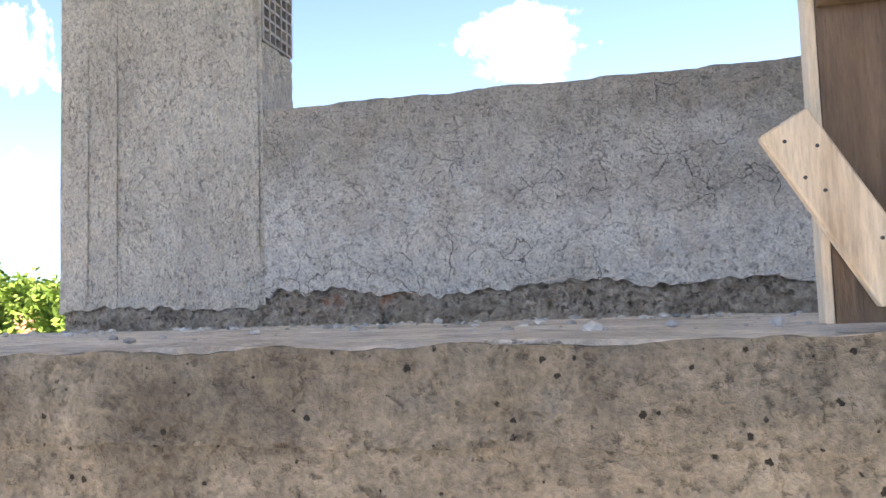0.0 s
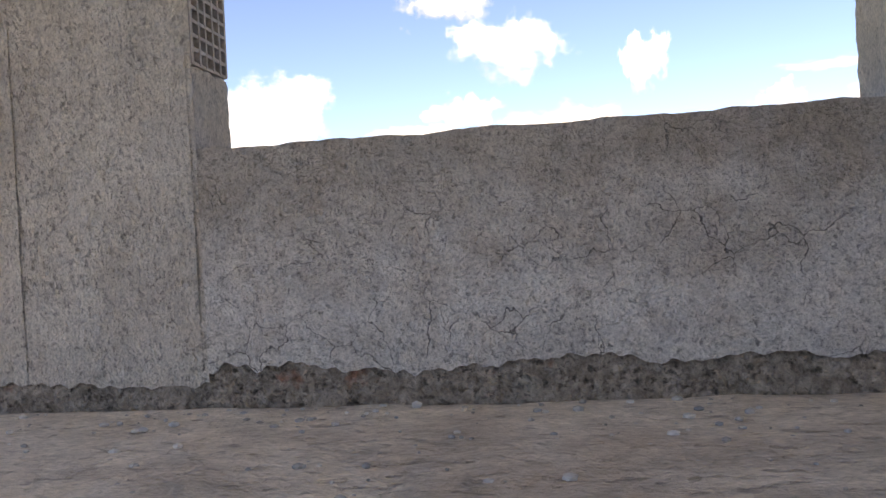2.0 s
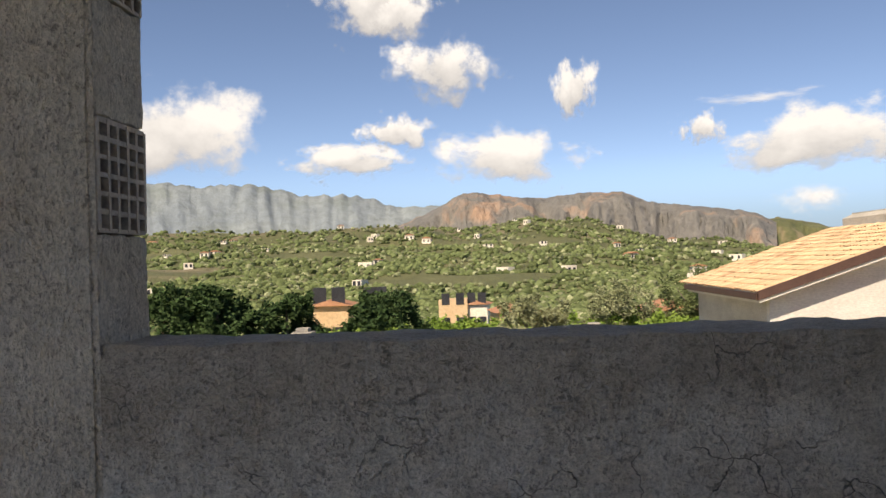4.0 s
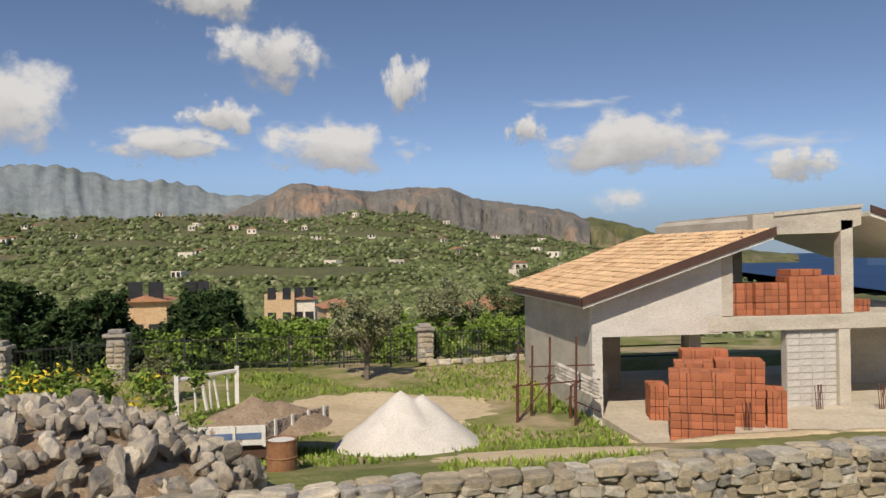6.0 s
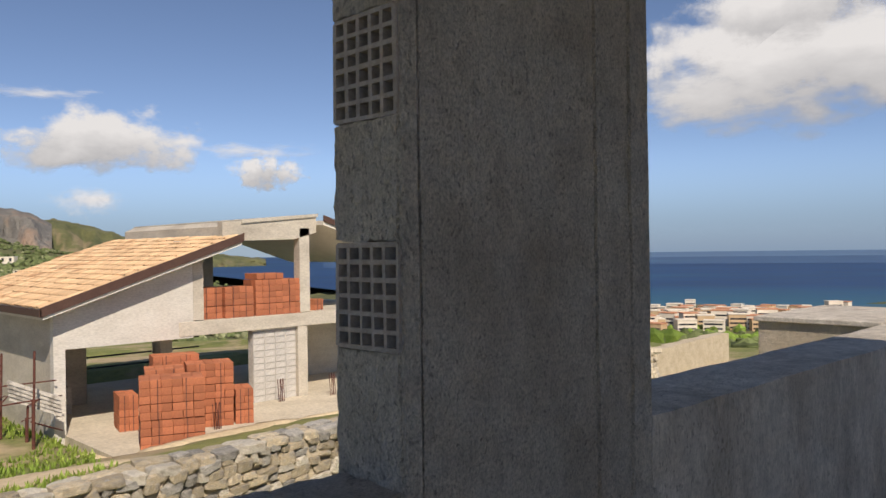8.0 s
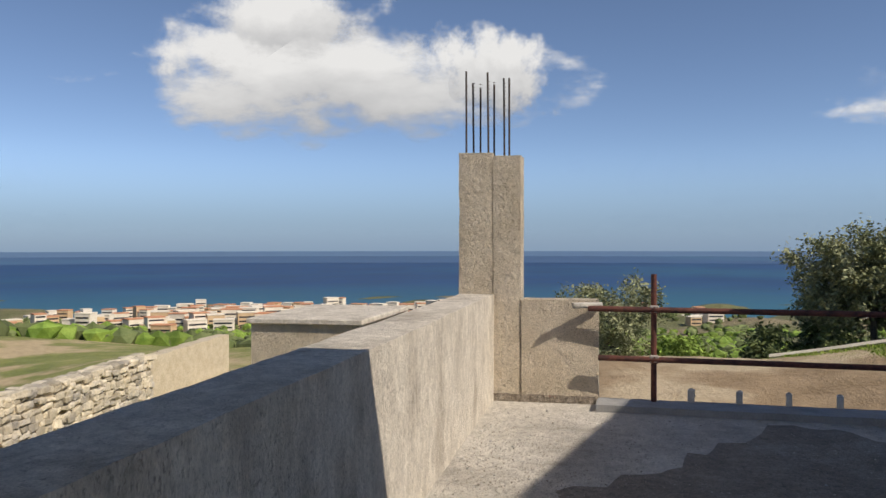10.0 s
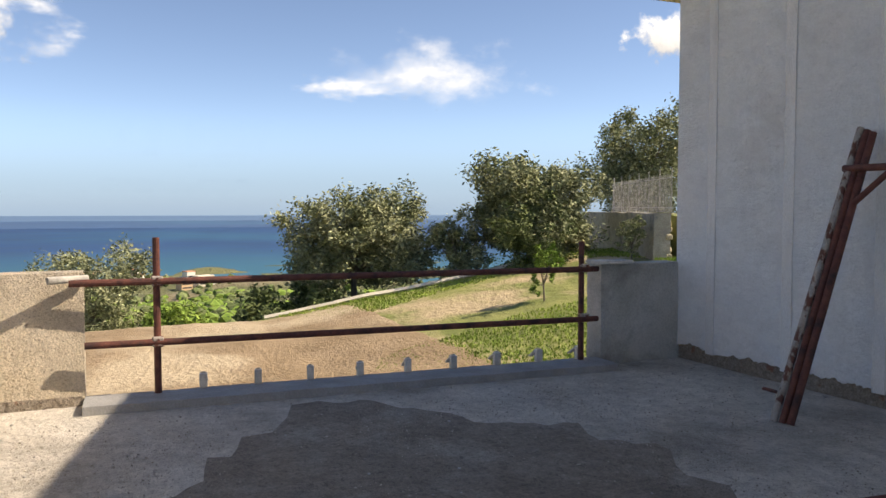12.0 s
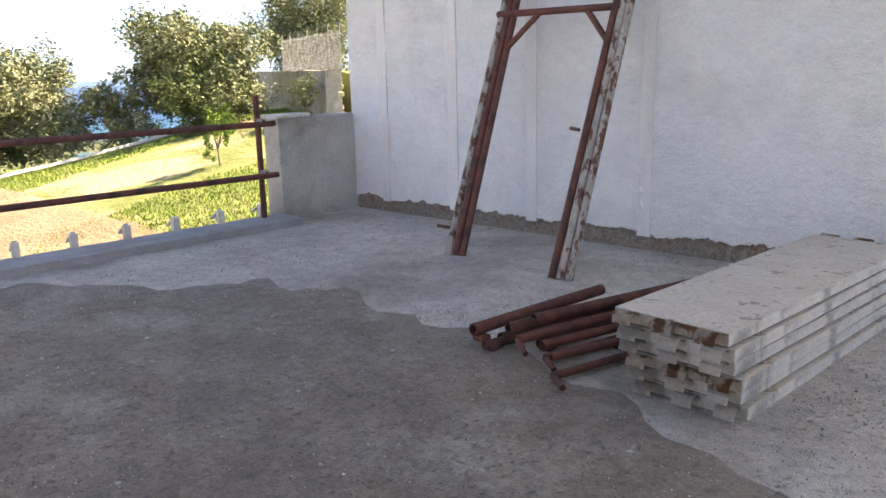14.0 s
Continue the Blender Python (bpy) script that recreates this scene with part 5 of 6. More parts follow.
# ---- fence, gate pillars, hedge, trees ----
fence = thing("iron_fence", "dark iron railing with pointed bars round the yard", "fence")
bar_me = mesh_of(tube((0, 0, 0), (0, 0, 1.25), 0.013, 4, None, 0.010), "bar", M_IRON)
path = [(-16.0, 26.5), (-7.0, 30.5), (1.0, 31.0), (9.0, 33.0)]
made = 0
for (ax, ay), (bx, by) in zip(path, path[1:]):
    ln_ = math.hypot(bx - ax, by - ay)
    for k in range(int(ln_ / 0.14)):
        f = k * 0.14 / ln_
        x, y = ax + (bx - ax) * f, ay + (by - ay) * f
        o = part("bar", bar_me, None, fence)
        o.location = (x, y, ground_z(x, y) + 0.15)
        if k % 14 == 0:
            part("post", box((x - 0.03, y - 0.03, ground_z(x, y) - 0.1), (x + 0.03, y + 0.03, ground_z(x, y) + 1.5)), M_IRON, fence)
    for z in (0.3, 1.25):
        part("rail", tube((ax, ay, ground_z(ax, ay) + z), (bx, by, ground_z(bx, by) + z), 0.02, 5), M_IRON, fence)


def pillar(x, y, z, hgt):
    t = thing("gate_pillar", "stone gate pillar with a stepped cap", "pillar", "gate pillars", (x, y, z))
    part("shaft", rough_box((-0.3, -0.3, 0), (0.3, 0.3, hgt), 0.12, 0.02, 5, 0.02), M_STONEG, t)
    rng = random.Random(5)
    for k in range(int(hgt / 0.2)):
        for j in range(2):
            for face in range(2):
                o = part("stone", stones[rng.randrange(8)], None, t)
                p = (-0.15 + 0.3 * j, -0.3, 0.1 + 0.2 * k) if face == 0 else (0.3, -0.15 + 0.3 * j, 0.1 + 0.2 * k)
                o.matrix_basis = Matrix.Translation(p) @ Matrix.Diagonal((0.29, 0.1, 0.19, 1) if face == 0 else (0.1, 0.29, 0.19, 1))
    part("cap", box((-0.4, -0.4, hgt), (0.4, 0.4, hgt + 0.12), 0.02), M_STONEG, t)
    part("cap", box((-0.25, -0.25, hgt + 0.12), (0.25, 0.25, hgt + 0.27), 0.02), M_STONEG, t)


pillar(-9.4, 24.6, -3.1, 1.75)
pillar(-7.15, 29.2, -3.25, 1.75)
pillar(4.3, 31.6, -3.1, 1.3)
bw_ = thing("boundary_wall", "pale stone boundary wall under the fence", "stone wall")
for (ax, ay), (bx, by), hgt in (((-18, 24.8), (-10.6, 24.8), 0.8), ((-17, 19.5), (-10.6, 22.6), 0.55), ((4.6, 31.4), (11.0, 33.0), 0.45), ((-9.5, 26.2), (-8.2, 28.6), 0.4)):
    n = int(math.hypot(bx - ax, by - ay) / 0.5)
    ang = math.degrees(math.atan2(by - ay, bx - ax))
    for k in range(n):
        x, y = ax + (bx - ax) * k / n, ay + (by - ay) * k / n
        for j in range(max(1, int(hgt / 0.25))):
            o = part("stone", stones[(k + j) % 8], None, bw_)
            o.matrix_basis = pose(x, y, ground_z(x, y) + 0.12 + 0.26 * j, 0, 0, ang) @ Matrix.Diagonal((0.5, 0.35, 0.27, 1))
rng = random.Random(6)
hedge_blobs = [(x, rng.uniform(-0.4, 0.4) + 0.02 * x, rng.uniform(0.6, 1.2), 0.9, 0.7, rng.uniform(0.55, 0.9)) for x in np.arange(-9, 7.5, 0.55)]
h = thing("hedge", "bright green clipped hedge behind the fence", "hedge", at=(2.5, 33.2, -3.3))
part("leaves", leaves(hedge_blobs, 16000, 0.10, 5, M_LEAF), None, h)
h2 = thing("hedge", "tall green shrubs behind the fence", "hedge", at=(1.5, 37.5, -3.3))
part("leaves", leaves([(x, 0, 0.9, 1.2, 0.9, 0.8 + 0.3 * math.sin(x * 1.3)) for x in np.arange(-4, 9, 0.9)], 9000, 0.13, 9, M_LEAF), None, h2)
for k, (x, y, hh, ss) in enumerate(((-16.5, 31, 3.9, 2.5), (-14.0, 32, 3.7, 2.4), (-11.6, 32, 3.4, 2.3), (-18.8, 33, 3.9, 2.4), (-9.0, 33.5, 3.2, 2.1), (-4.9, 35, 3.0, 2.6))):
    conifer((x, y, ground_z(x, y)), hh, ss, 16000, 300 + k)
tree("olive_tree", "silvery olive tree on bare ground by the fence", (1.75, 28.0, ground_z(1.75, 28)), 3.0, 1.6, 3600, 0.09, M_OLIVE, 17, trunk_r=0.12,
     blobs=[(1.05 * math.cos(2.4 * k) * (0.5 + 0.05 * k), 1.05 * math.sin(2.4 * k) * (0.5 + 0.05 * k), 1.75 + 0.09 * (k * 5 % 11), 0.55, 0.55, 0.42) for k in range(11)])
tree("olive_tree", "grey-green olive tree behind the fence", (6.2, 38.0, -3.6), 3.8, 2.4, 5200, 0.11, M_OLIVE, 18)
tree("olive_tree", "dark tree near the half-built house", (10.5, 40.0, -3.8), 5.0, 2.4, 5200, 0.12, M_DKTREE, 19)
tree("olive_sapling", "small silvery sapling near the gate", (-4.9, 25.6, ground_z(-4.9, 25.6)), 2.0, 0.9, 1500, 0.08, M_OLIVE, 20, trunk_r=0.05)
bush = thing("shrub", "large leafy green shrub behind a pale iron fence", "shrub", at=(-17.5, 18.5, -3.0))
part("leaves", leaves([(2.6 * math.cos(1.7 * k) * (0.4 + 0.05 * k), 2.6 * math.sin(1.7 * k) * (0.4 + 0.05 * k), 0.9 + 0.55 * (k * 3 % 7), 1.5, 1.5, 1.0) for k in range(16)], 26000, 0.13, 71, M_LEAF), None, bush)
pk = thing("picket_fence", "pale grey iron fence with pointed bars on a low plinth", "fence")
for k in range(56):
    x, y = -18.3 + 0.092 * k, 13.4 + 0.083 * k
    part("bar", tube((x, y, -1.75), (x, y, -0.40 if k % 14 else -0.28), 0.016 if k % 14 else 0.04, 5, None, 0.008 if k % 14 else 0.04), M_GALV, pk)
for z in (-1.6, -0.75):
    part("rail", tube((-18.35, 13.35, z), (-13.1, 18.1, z), 0.02, 5), M_GALV, pk)
bm = box((0.0, -0.15, -1.6), (7.2, 0.15, 0.0), 0.02)
bm.transform(pose(-18.4, 13.3, -1.75, 0, 0, 42))
part("plinth", bm, M_CONCW, pk, "pale concrete plinth")
wf = thing("wildflower_bush", "yellow flowering daisies behind the rocks", "flowers", at=(-3.3, 13.0, -1.75))
blob = [(rng.uniform(-2.2, 1.8), rng.uniform(-0.5, 0.5), 0.75, 0.55, 0.5, 0.6) for _ in range(10)]
part("leaves", leaves(blob, 5200, 0.06, 31, M_LEAF), None, wf)
part("flowers", leaves([(x, y - 0.1, z + 0.12, a, b, c) for x, y, z, a, b, c in blob], 900, 0.042, 32, M_YELLOW), None, wf, "bright yellow flower heads")


def tufts(name, label, area, count, seed, size, keep):
    rng = np.random.default_rng(seed)
    v, f = [], []
    x0, x1, y0, y1 = area
    for k in range(count):
        x, y = rng.uniform(x0, x1), rng.uniform(y0, y1)
        if not keep(x, y):
            continue
        z = ground_z(x, y) - 0.03
        for b in range(3):
            a, s = rng.uniform(0, math.tau), size * rng.uniform(0.5, 1.3)
            dx, dy = math.cos(a), math.sin(a)
            w = s * 0.22
            i = len(v)
            v += [(x - dy * w, y + dx * w, z), (x + dy * w, y - dx * w, z), (x + dx * s * 0.5, y + dy * s * 0.5, z + s)]
            f.append((i, i + 1, i + 2))
    me = bpy.data.meshes.new(name)
    me.from_pydata(v, [], f)
    me.materials.append(M_GRASS)
    return tagged(new(name, me), label, "grass", kind="stuff")


bare = lambda x, y: ((x - 1.2) / 4.2) ** 2 + ((y - 23.0) / 2.9) ** 2 < 1 or ((x - 4.8) / 2.5) ** 2 + ((y - 15.2) / 1.0) ** 2 < 1 or (x > 8.0 and y > 16.8)
patch = lambda x, y: not bare(x, y) and noise.noise(Vector((x, y, 2)) / 3.2) > -0.12
tufts("grass", "rough green grass and weeds in the yard", (-9, 8.5, 12, 30), 17000, 3, 0.14, patch)
tufts("grass_garden", "bright green weeds on the garden bank", (15, 30, -20, -5.0), 52000, 4, 0.085, lambda x, y: noise.noise(Vector((x, y, 7)) / 4.5) > -0.15 + (y + 11) * 0.07)



def sheet(name, label, cx, cy, rx, ry, material, seed, lift=0.045):
    """A thin irregular spread of earth or gravel lying on the ground."""
    bm = bmesh.new()
    rows = []
    for i in range(13):
        f = i / 12
        row = []
        for k in range(72):
            a = math.tau * k / 72
            w = 1 + 0.35 * noise.noise(Vector((math.cos(a) * 1.6, math.sin(a) * 1.6, seed))) + 0.16 * noise.noise(Vector((math.cos(a) * 6, math.sin(a) * 6, seed)))
            x, y = cx + rx * f * w * math.cos(a), cy + ry * f * w * math.sin(a)
            row.append(bm.verts.new((x, y, ground_z(x, y) + lift * (1 - f ** 4) - (0.05 if i == 12 else 0))))
        rows.append(row)
    for i in range(12):
        for k in range(72):
            bm.faces.new((rows[i][k], rows[i + 1][k], rows[i + 1][(k + 1) % 72], rows[i][(k + 1) % 72]))
    bmesh.ops.remove_doubles(bm, verts=bm.verts, dist=1e-4)
    return solid(name, bm, material, label, "earth", kind="structure", smooth=True)


sheet("ground_yard_earth", "bare ochre earth trodden in the yard", 1.2, 23.0, 4.6, 3.2, M_EARTH, 3)
sheet("ground_yard_track", "bare ochre track beside the gravel heap", 4.8, 15.2, 2.8, 1.1, M_EARTH, 5)
sheet("ground_house_apron", "pale dusty ground before the open bays", 11.6, 17.6, 4.4, 1.5, M_EARTH, 9, 0.12)

# ---- east garden ----
bm = bmesh.new()
g = {}
for i in range(41):
    for j in range(41):
        x, y = 9.2 + 19.0 * i / 40, -9.5 + 12.5 * j / 40
        edge = min(i, j, 40 - i, 40 - j) / 4
        g[i, j] = bm.verts.new((x, y, ground_z(x, y) + (0.05 if edge >= 1 else -0.2 + 0.25 * edge) + 0.03 * noise.noise(Vector((x * 2, y * 2, 0)))))
for i in range(40):
    for j in range(40):
        bm.faces.new((g[i, j], g[i + 1, j], g[i + 1, j + 1], g[i, j + 1]))
solid("ground_soil", bm, M_SOIL, "bare tilled brown soil of the garden", "soil", kind="structure", smooth=True)
tree("olive_tree", "broad grey-green olive tree at the garden edge", (30.8, -10.0, -2.3), 5.0, 2.9, 17000, 0.115, M_OLIVE, 41)
tree("olive_tree", "large olive tree beside the garden bank", (27.6, -15.6, -0.9), 4.7, 3.3, 18000, 0.115, M_OLIVE, 42)
tree("carob_tree", "dark dense tree beside the stone terrace", (25.9, -14.9, -1.2), 3.4, 1.9, 6000, 0.09, M_DKTREE, 43)
tree("olive_tree", "olive tree on the upper terrace", (32.0, -24.0, 0.4), 6.3, 3.2, 13000, 0.12, M_OLIVE, 44)
tree("olive_tree", "small olive tree below the terrace", (33.0, -1.0, -4.0), 4.9, 2.2, 7000, 0.10, M_OLIVE, 45)
tree("olive_tree", "young olive tree beside the bank", (28.0, -13.0, -1.6), 3.2, 1.5, 4000, 0.09, M_OLIVE, 46)
tree("sapling", "small pale green sapling before the stone wall", (20.6, -12.0, ground_z(20.6, -12)), 1.55, 0.55, 1100, 0.06, M_LEAF, 47, trunk_r=0.03)
tree("sapling", "small pale sapling against the stone wall", (22.4, -16.2, ground_z(22.4, -16.2)), 1.5, 0.7, 1200, 0.06, M_OLIVE, 48, trunk_r=0.03)
for k, (x, y, zz, bl) in enumerate(((31, 1.5, -4.2, 2.6), (30, -3.6, -3.6, 2.2), (29.5, -6.6, -3.4, 2.4), (36, -1.0, -5.5, 3.2), (30.5, -8.2, -3.2, 2.2), (33, 4.5, -5.0, 3.0))):
    sh = thing("shrub", "dense green shrub at the garden edge", "shrub", "shrubs along the garden edge", (x, y, zz))
    part("leaves", leaves([(dx, 0, 1.0, 1.0, 0.9, 1.0) for dx in np.arange(-bl / 2, bl / 2 + 0.1, 0.8)], 3000, 0.10, 60 + k, M_LEAF if k % 2 else M_DKTREE), None, sh)
gk = thing("garden_kerb", "low pale concrete kerb up the garden bank", "kerb")
last = None
for k in range(14):
    x, y = 27.5 - 0.10 * k, -6.0 - 0.65 * k
    p = Vector((x, y, ground_z(x, y) + 0.06))
    if last is not None:
        part("length", tube(last, p, 0.08, 4), M_CONC, gk)
    last = p
fw = thing("terrace_wall", "grey dry stone retaining wall of the upper terrace", "stone wall")
ux, uy = Vector((21.6, -17.0)), Vector((27.5, -19.6))
rng = random.Random(33)
WB, WT = -0.75, 1.28
d2 = (uy - ux).normalized()
ang = math.degrees(math.atan2(d2.y, d2.x))
part("core", rough_box((0, 0.1, -1.0), ((uy - ux).length + 6, 0.6, WT - WB - 0.02), 0.4, 0.03, 3), M_STONEG, fw).matrix_basis = pose(ux.x, ux.y - 0.1, WB, 0, 0, ang)
fw2 = [stone_mesh("stone", 90 + k, M_STONE) for k in range(6)]
for row in range(10):
    s = rng.uniform(0, 0.3)
    while s < 8.5 and row >= 0:
        w = rng.uniform(0.22, 0.5)
        p = ux + d2 * (s + w / 2)
        o = part("stone", fw2[rng.randrange(6)], None, fw)
        o.matrix_basis = pose(p.x, p.y + 0.05, WB + 0.1 + row * 0.2, 0, 0, ang) @ Matrix.Diagonal((w, 0.2, 0.2, 1))
        s += w
ff = thing("terrace_fence", "pale iron fence on the retaining wall", "fence")
for k in range(75):
    p = ux + d2 * (0.11 * k)
    part("bar", tube((p.x, p.y, WT), (p.x, p.y, WT + (1.35 if k % 12 == 0 else 1.15)), 0.018 if k % 12 == 0 else 0.010, 4), M_GALV, ff)
for z in (0.15, 1.05):
    q = ux + d2 * 8.3
    part("rail", tube((ux.x, ux.y, WT + z), (q.x, q.y, WT + z), 0.014, 4), M_GALV, ff)
bk = thing("earth_bank", "grassy earth behind the retaining wall", "bank")
part("fill", rough_box((0, 0.6, -1.0), (14, 12, WT - WB - 0.1), 0.8, 0.1, 1), M_GROUND, bk).matrix_basis = pose(ux.x + 0.3, ux.y - 0.1 , WB, 0, 0, ang) @ Matrix.Diagonal((1, -1, 1, 1))
ctr = thing("roof_box", "pale rendered parapet of a neighbouring roof", "parapet")
part("body", rough_box((11.2, 2.1, -2.6), (13.6, 3.6, 0.40), 0.3, 0.004, 3), M_CREAM, ctr)
part("coping", box((11.15, 2.05, 0.40), (13.65, 3.65, 0.47), 0.01), M_PARAPET, ctr)


# ---- far houses, town, scrub ----
def far_house(x, y, w, d, hgt, turn, m, roof=True, name="far_house", label="small pale house among the olive groves", group="houses on the hillside", floors=1):
    z = ground_z(x, y) - 0.5
    t = thing(name, label, "house", group, (x, y, z), turn)
    part("wall", box((-w / 2, -d / 2, 0), (w / 2, d / 2, hgt)), m, t)
    if roof:
        part("roof", prism(((-w / 2 - 0.4, hgt), (w / 2 + 0.4, hgt), (0, hgt + w * 0.16)), -d / 2 - 0.4, d / 2 + 0.4), M_REDROOF, t)
    for f in range(floors):
        for k in range(max(2, int(w / 3.2))):
            cx = -w / 2 + w * (k + 0.5) / max(2, int(w / 3.2))
            part("window", box((cx - 0.5, -d / 2 - 0.06, 1.0 + 3.0 * f), (cx + 0.5, -d / 2 + 0.02, 2.4 + 3.0 * f)), M_WINDOW, t)
    return t


far_house(-5.6, 100, 3.6, 5, 4.6, -4, M_ORANGE, False, "apartment_house", "orange rendered house with a tiled balcony floor", "houses below the yard", 2)
far_house(-2.7, 100, 2.6, 4, 3.9, -4, M_PALE, True, "apartment_house", "pale house with arched balconies and a red roof", "houses below the yard", 2)
far_house(-12.7, 60, 2.8, 4, 4.0, 5, M_ORANGE, True, "apartment_house", "ochre house half hidden by conifers", "houses below the yard", 2)
far_house(-10.2, 66, 1.8, 2.5, 3.6, 5, M_ORANGE, True, "apartment_house", "ochre tower with a tiled cap", "houses below the yard", 2)
far_house(1.6, 88, 4.4, 6, 2.7, 10, M_ORANGE, True, "apartment_house", "low ochre house with a red roof", "houses below the yard", 1)
far_house(15.0, 68, 5.5, 5, 2.6, 10, M_PALE, True, "apartment_house", "small brown house beside the trees", "houses below the yard", 1)
far_house(-27.0, 28.0, 14.0, 9, 3.6, 130, M_ORANGE, True, "apartment_house", "tiled house roof behind the column", "houses below the yard", 1)
rng = random.Random(77)
for k in range(48):
    a, r = radians(rng.uniform(-34, 22)), rng.uniform(230, 620)
    far_house(r * math.sin(a), r * math.cos(a), rng.uniform(3, 6.5), rng.uniform(3, 5), rng.uniform(2.0, 3.4), rng.uniform(-40, 40), M_PALE, rng.random() < 0.5)
for k in range(260):
    a = rng.gauss(69, 10) if rng.random() < 0.85 else rng.uniform(46, 100)
    if not 42 < a < 108:
        continue
    r = rng.uniform(300, 470) if a < 80 else rng.uniform(330, 470)
    x, y = r * math.sin(radians(a)), r * math.cos(radians(a))
    w, hgt = rng.uniform(4, 8), rng.uniform(2.2, 6.5)
    t = thing("town_building", "pale apartment block of the seaside town", "building", "seaside town", (x, y, ground_z(x, y) - 1), rng.uniform(-30, 30) - a)
    part("wall", box((-w / 2, -2.5, 0), (w / 2, 2.5, hgt + 1)), M_PALE if rng.random() < 0.72 else M_ORANGE, t)
    part("roof", box((-w / 2 - 0.15, -2.65, hgt + 1), (w / 2 + 0.15, 2.65, hgt + 1.35)), M_REDROOF if rng.random() < 0.5 else M_PALE, t)
    for f in range(int(hgt / 1.6)):
        part("window_band", box((-w / 2 + 0.4, -2.56, 1.5 + 1.6 * f), (w / 2 - 0.4, -2.52, 2.1 + 1.6 * f)), M_WINDOW, t)
port = thing("harbour", "pale harbour quay with a breakwater", "harbour")
part("quay", box((400, -20, -36.5), (440, 60, -34.8)), M_PALE, port)
part("breakwater", box((430, -60, -36.5), (437, 62, -35.2)), M_PALE, port)
for k in range(14):
    part("shed", box((402 + 5 * (k % 4), -16 + 9 * (k // 2), -35), (408 + 5 * (k % 4), -10 + 9 * (k // 2), -32.5)), M_PALE if k % 3 else M_REDROOF, port)

ico = bmesh.new()
bmesh.ops.create_icosphere(ico, subdivisions=1, radius=1.0)
iv = np.array([v.co[:] for v in ico.verts])
if_ = np.array([[v.index for v in f.verts] for f in ico.faces])
ico.free()


def scrub(name, label, count, seed, a0, a1, r0, r1, smin, smax, material, density):
    rng = np.random.default_rng(seed)
    v, f = [], []
    k = 0
    while k < count:
        a, r = np.radians(rng.uniform(a0, a1)), r0 * (r1 / r0) ** rng.uniform(0, 1)
        x, y = 1 + r * np.sin(a), r * np.cos(a)
        k += 1
        if noise.noise(Vector((x, y, 1)) / 55.0) < density:
            continue
        s = rng.uniform(smin, smax) * min(1.6, 0.5 + r / 380.0)
        q = iv * np.array([s, s, s * 0.75]) * rng.uniform(0.65, 1.3, (len(iv), 1)) + [x, y, ground_z(x, y) + s * 0.25]
        f.append(if_ + len(v) * len(iv))
        v.append(q)
    me = bpy.data.meshes.new(name)
    me.from_pydata(np.concatenate(v).tolist(), [], np.concatenate(f).tolist())
    me.materials.append(material)
    return tagged(new(name, me), label, "scrub", kind="stuff")


scrub("scrub_hill", "olive trees and scrub dotting the hillside", 22000, 5, -38, 32, 75, 680, 0.45, 1.35, M_DKTREE, -0.25)
scrub("scrub_hill_pale", "pale olive trees dotting the hillside", 7000, 6, -38, 32, 75, 680, 0.4, 1.1, M_OLIVE, -0.3)
scrub("scrub_coast", "green trees and groves down to the coast", 6000, 7, 34, 115, 48, 420, 0.6, 1.7, M_DKTREE, -0.15)
scrub("scrub_coast_green", "fresh green bushes on the coastal slope", 2600, 8, 34, 115, 48, 320, 0.7, 2.0, M_LEAF, -0.1)


# ---- haze over the horizon, painted as glowing see-through sheets ----
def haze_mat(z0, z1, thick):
    m = bpy.data.materials.new("painted_horizon_haze")
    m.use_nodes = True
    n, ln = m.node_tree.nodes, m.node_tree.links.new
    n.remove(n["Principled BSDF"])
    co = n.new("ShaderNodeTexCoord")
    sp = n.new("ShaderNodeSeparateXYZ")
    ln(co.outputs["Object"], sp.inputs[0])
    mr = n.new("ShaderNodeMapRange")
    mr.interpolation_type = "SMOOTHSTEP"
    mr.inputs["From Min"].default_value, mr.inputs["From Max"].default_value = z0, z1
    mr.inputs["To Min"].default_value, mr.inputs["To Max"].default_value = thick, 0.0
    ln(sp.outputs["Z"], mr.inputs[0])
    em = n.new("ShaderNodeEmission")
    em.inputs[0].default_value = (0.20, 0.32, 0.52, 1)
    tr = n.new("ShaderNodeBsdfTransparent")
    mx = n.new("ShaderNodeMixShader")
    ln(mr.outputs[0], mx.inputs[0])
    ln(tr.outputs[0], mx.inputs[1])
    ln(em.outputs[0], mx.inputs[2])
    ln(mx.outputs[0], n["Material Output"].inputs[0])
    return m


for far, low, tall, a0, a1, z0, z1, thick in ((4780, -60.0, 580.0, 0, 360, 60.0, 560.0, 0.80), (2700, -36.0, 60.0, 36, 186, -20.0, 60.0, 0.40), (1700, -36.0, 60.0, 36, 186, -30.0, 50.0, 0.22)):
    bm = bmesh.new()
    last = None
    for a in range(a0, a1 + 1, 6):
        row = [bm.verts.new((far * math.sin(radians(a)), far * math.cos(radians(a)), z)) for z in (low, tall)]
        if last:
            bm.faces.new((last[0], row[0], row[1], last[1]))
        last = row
    solid("backdrop_painted_haze", bm, haze_mat(z0, z1, thick), "glowing see-through sheet painted as blue-grey haze low over the horizon", "haze", kind="backdrop")


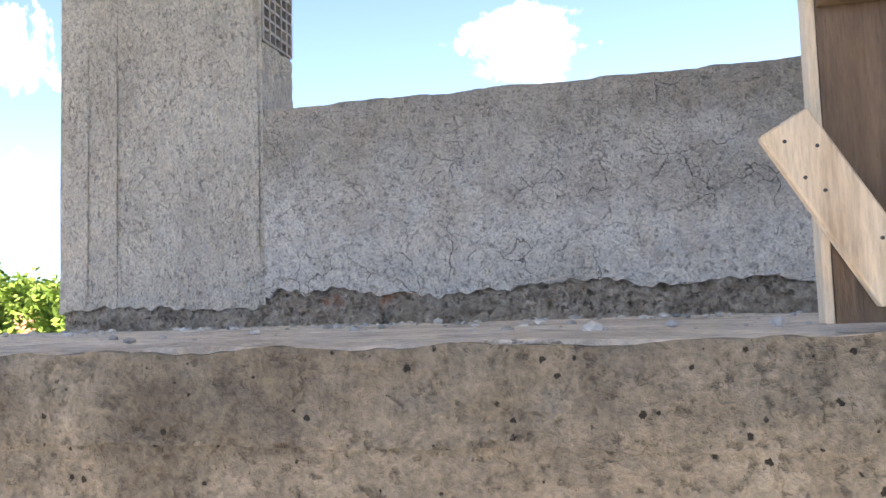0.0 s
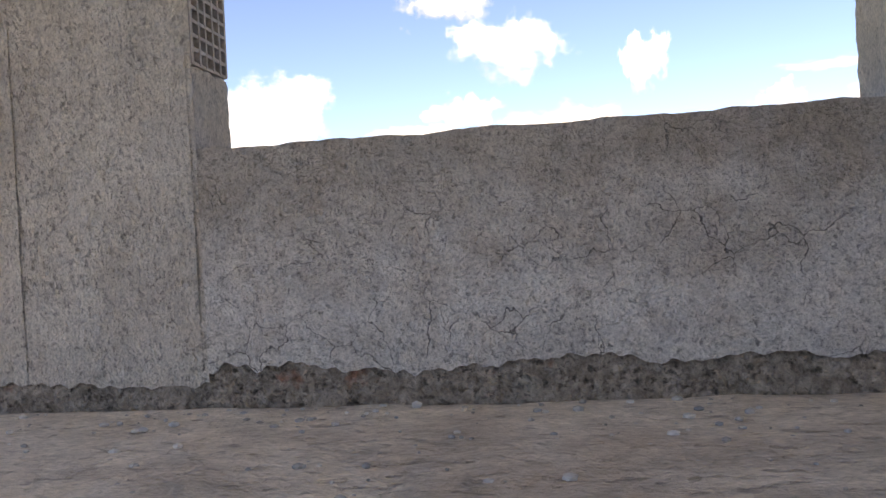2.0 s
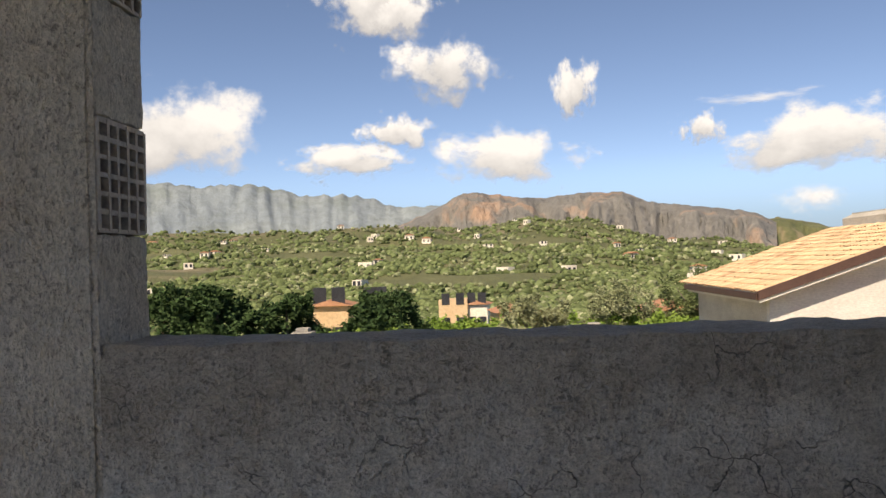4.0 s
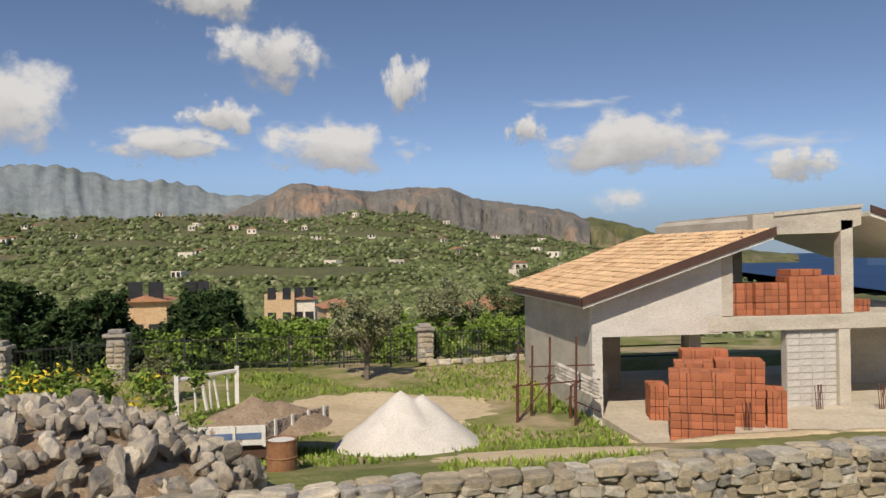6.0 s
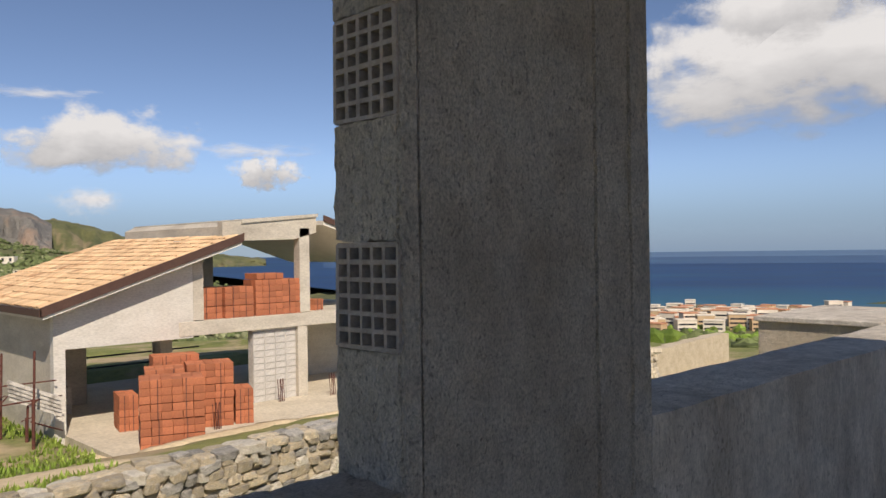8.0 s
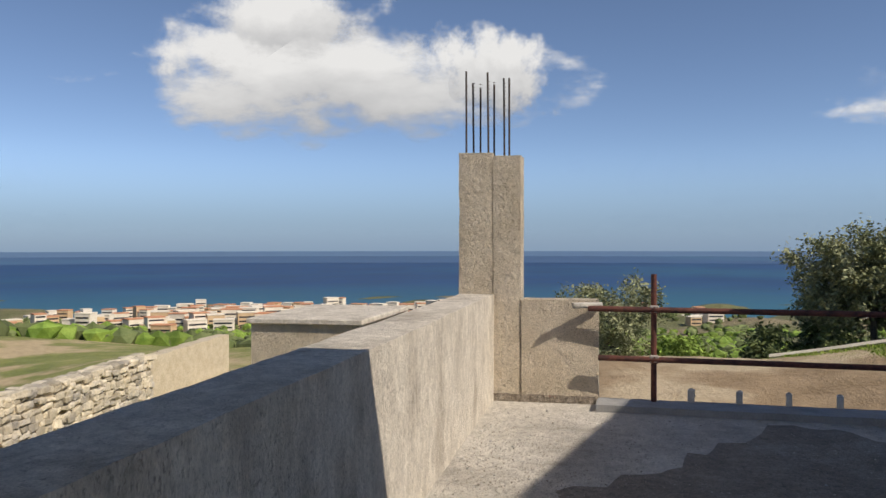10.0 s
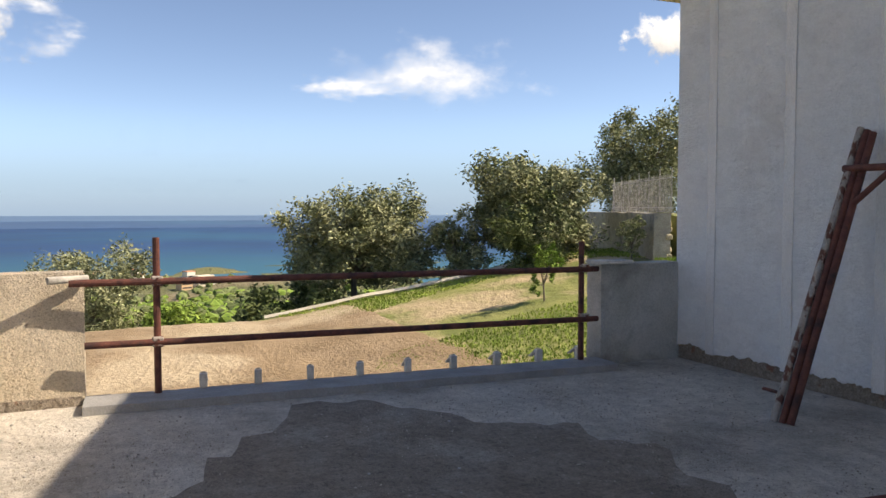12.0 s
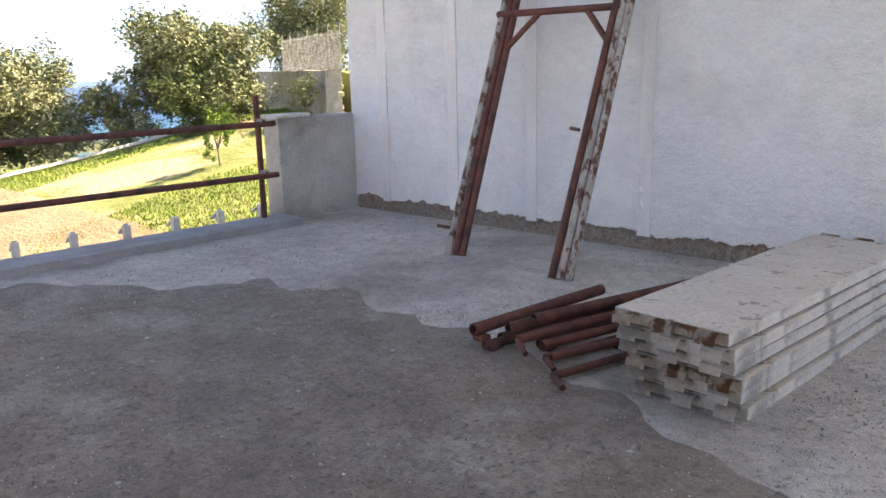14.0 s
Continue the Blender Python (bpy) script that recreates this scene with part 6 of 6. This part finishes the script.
# ---- clouds far off: glowing cards with their light and shade painted in ----
def cloud_mat(name, seed, soft, grey):
    m = bpy.data.materials.new(name)
    m.use_nodes = True
    n, ln = m.node_tree.nodes, m.node_tree.links.new
    n.remove(n["Principled BSDF"])
    co = n.new("ShaderNodeTexCoord")
    sp = n.new("ShaderNodeSeparateXYZ")
    ln(co.outputs["Object"], sp.inputs[0])
    oi = n.new("ShaderNodeObjectInfo")
    off = n.new("ShaderNodeVectorMath")
    off.operation = "MULTIPLY_ADD"
    ln(oi.outputs["Random"], off.inputs[0])
    off.inputs[1].default_value = (40, 40, 40)
    ln(co.outputs["Object"], off.inputs[2])
    st = n.new("ShaderNodeMapping")
    st.inputs["Scale"].default_value = (1.5, 0.85, 1)
    ln(off.outputs[0], st.inputs[0])
    nz = n.new("ShaderNodeTexNoise")
    nz.inputs["Scale"].default_value, nz.inputs["Detail"].default_value, nz.inputs["Roughness"].default_value = 2.1, 9.0, 0.58
    ln(st.outputs[0], nz.inputs["Vector"])
    ln_ = n.new("ShaderNodeVectorMath")
    ln_.operation = "LENGTH"
    flat = n.new("ShaderNodeMapping")
    flat.inputs["Scale"].default_value = (1, 1, 0)
    ln(co.outputs["Object"], flat.inputs[0])
    ln(flat.outputs[0], ln_.inputs[0])
    body = n.new("ShaderNodeMath")
    body.operation = "MULTIPLY_ADD"
    ln(nz.outputs["Fac"], body.inputs[0])
    body.inputs[1].default_value = 2.0
    inv = n.new("ShaderNodeMath")
    inv.operation = "MULTIPLY"
    ln(ln_.outputs["Value"], inv.inputs[0])
    inv.inputs[1].default_value = -1.35
    ln(inv.outputs[0], body.inputs[2])
    al = n.new("ShaderNodeMapRange")
    al.interpolation_type = "SMOOTHSTEP"
    al.inputs["From Min"].default_value, al.inputs["From Max"].default_value = 0.18, 0.18 + soft
    ln(body.outputs[0], al.inputs[0])
    # shaded grey base and sunlit white top are put into the glow colour
    sh = n.new("ShaderNodeMath")
    sh.operation = "MULTIPLY_ADD"
    ln(nz.outputs["Fac"], sh.inputs[0])
    sh.inputs[1].default_value = 1.1
    ln(sp.outputs["Y"], sh.inputs[2])
    tone = n.new("ShaderNodeMapRange")
    tone.inputs["From Min"].default_value, tone.inputs["From Max"].default_value = 0.05, 0.75
    ln(sh.outputs[0], tone.inputs[0])
    cm = n.new("ShaderNodeMix")
    cm.data_type = "RGBA"
    ln(tone.outputs[0], cm.inputs[0])
    cm.inputs[6].default_value = (grey, grey * 1.08, grey * 1.22, 1)
    cm.inputs[7].default_value = (0.84, 0.89, 0.96, 1)
    em = n.new("ShaderNodeEmission")
    ln(cm.outputs[2], em.inputs[0])
    tr = n.new("ShaderNodeBsdfTransparent")
    mx = n.new("ShaderNodeMixShader")
    ln(al.outputs[0], mx.inputs[0])
    ln(tr.outputs[0], mx.inputs[1])
    ln(em.outputs[0], mx.inputs[2])
    ln(mx.outputs[0], n["Material Output"].inputs[0])
    return m


M_CLOUD = cloud_mat("cumulus", 0, 0.45, 0.42)
M_WISP = cloud_mat("thin_cloud", 0, 1.2, 0.70)
cloud_me = {}
for key, m in (("c", M_CLOUD), ("w", M_WISP)):
    bm = bmesh.new()
    bmesh.ops.create_grid(bm, x_segments=1, y_segments=1, size=1.6)
    cloud_me[key] = mesh_of(bm, "cloud", m)


cloud_far = [4250.0]


def cloud(az, el, w, hgt, kind="c"):
    """A cloud at an azimuth and elevation in degrees, w by hgt degrees across."""
    cloud_far[0] += 14.0
    d = cloud_far[0]
    p = Vector((d * math.sin(radians(az)) * math.cos(radians(el)), d * math.cos(radians(az)) * math.cos(radians(el)), d * math.sin(radians(el))))
    o = new("cloud", cloud_me[kind])
    q = (-p).to_track_quat("Z", "Y").to_matrix().to_4x4()
    o.matrix_world = Matrix.Translation(p) @ q @ Matrix.Diagonal((d * math.tan(radians(w * 0.74)), d * math.tan(radians(hgt * 0.78)), 1, 1))
    tagged(o, "white fair-weather cloud in a blue sky" if kind == "c" else "thin white veil of cloud in the sky", "cloud", "clouds", "backdrop")


for row in ((-4.0, 13.8, 9.0, 4.8, 'c'),
            (5.5, 12.0, 3.7, 4.4, 'c'),
            (0.2, 7.2, 12.0, 4.8, 'c'),
            (-7.4, 9.4, 5.4, 2.8, 'c'),
            (-10.6, 7.5, 9.7, 3.0, 'c'),
            (-23.7, 9.4, 16.1, 8.1, 'c'),
            (21.1, 7.4, 14.1, 4.8, 'c'),
            (17.9, 10.3, 8.1, 1.1, 'w'),
            (13.9, 8.6, 3.6, 2.6, 'c'),
            (31.4, 7.0, 9.6, 1.5, 'w'),
            (-7.1, 17.6, 6.5, 4.0, 'c'),
            (32.2, 5.5, 5.4, 2.6, 'c'),
            (20.9, 3.6, 4.6, 1.9, 'w'),
            (20.2, 3.4, 5.1, 2.1, 'w'),
            (-8.6, 18.4, 9.8, 5.8, 'c'),
            (71.8, 11.3, 32.3, 8.5, 'c'),
            (68.9, 15.3, 17.1, 7.9, 'c'),
            (81.8, 12.2, 11.0, 6.8, 'c'),
            (113.6, 9.6, 14.8, 5.3, 'w'),
            (106.4, 8.5, 6.1, 1.8, 'w'),
            (66.4, 13.1, 14.8, 7.5, 'c'),
            (107.8, 8.5, 8.4, 1.8, 'w'),
            (129.8, 11.9, 6.2, 3.6, 'c'),
            (-43.0, 8.1, 5.8, 7.2, 'c'),
            (-42.9, 17.1, 5.7, 6.1, 'c')):
    cloud(*row)
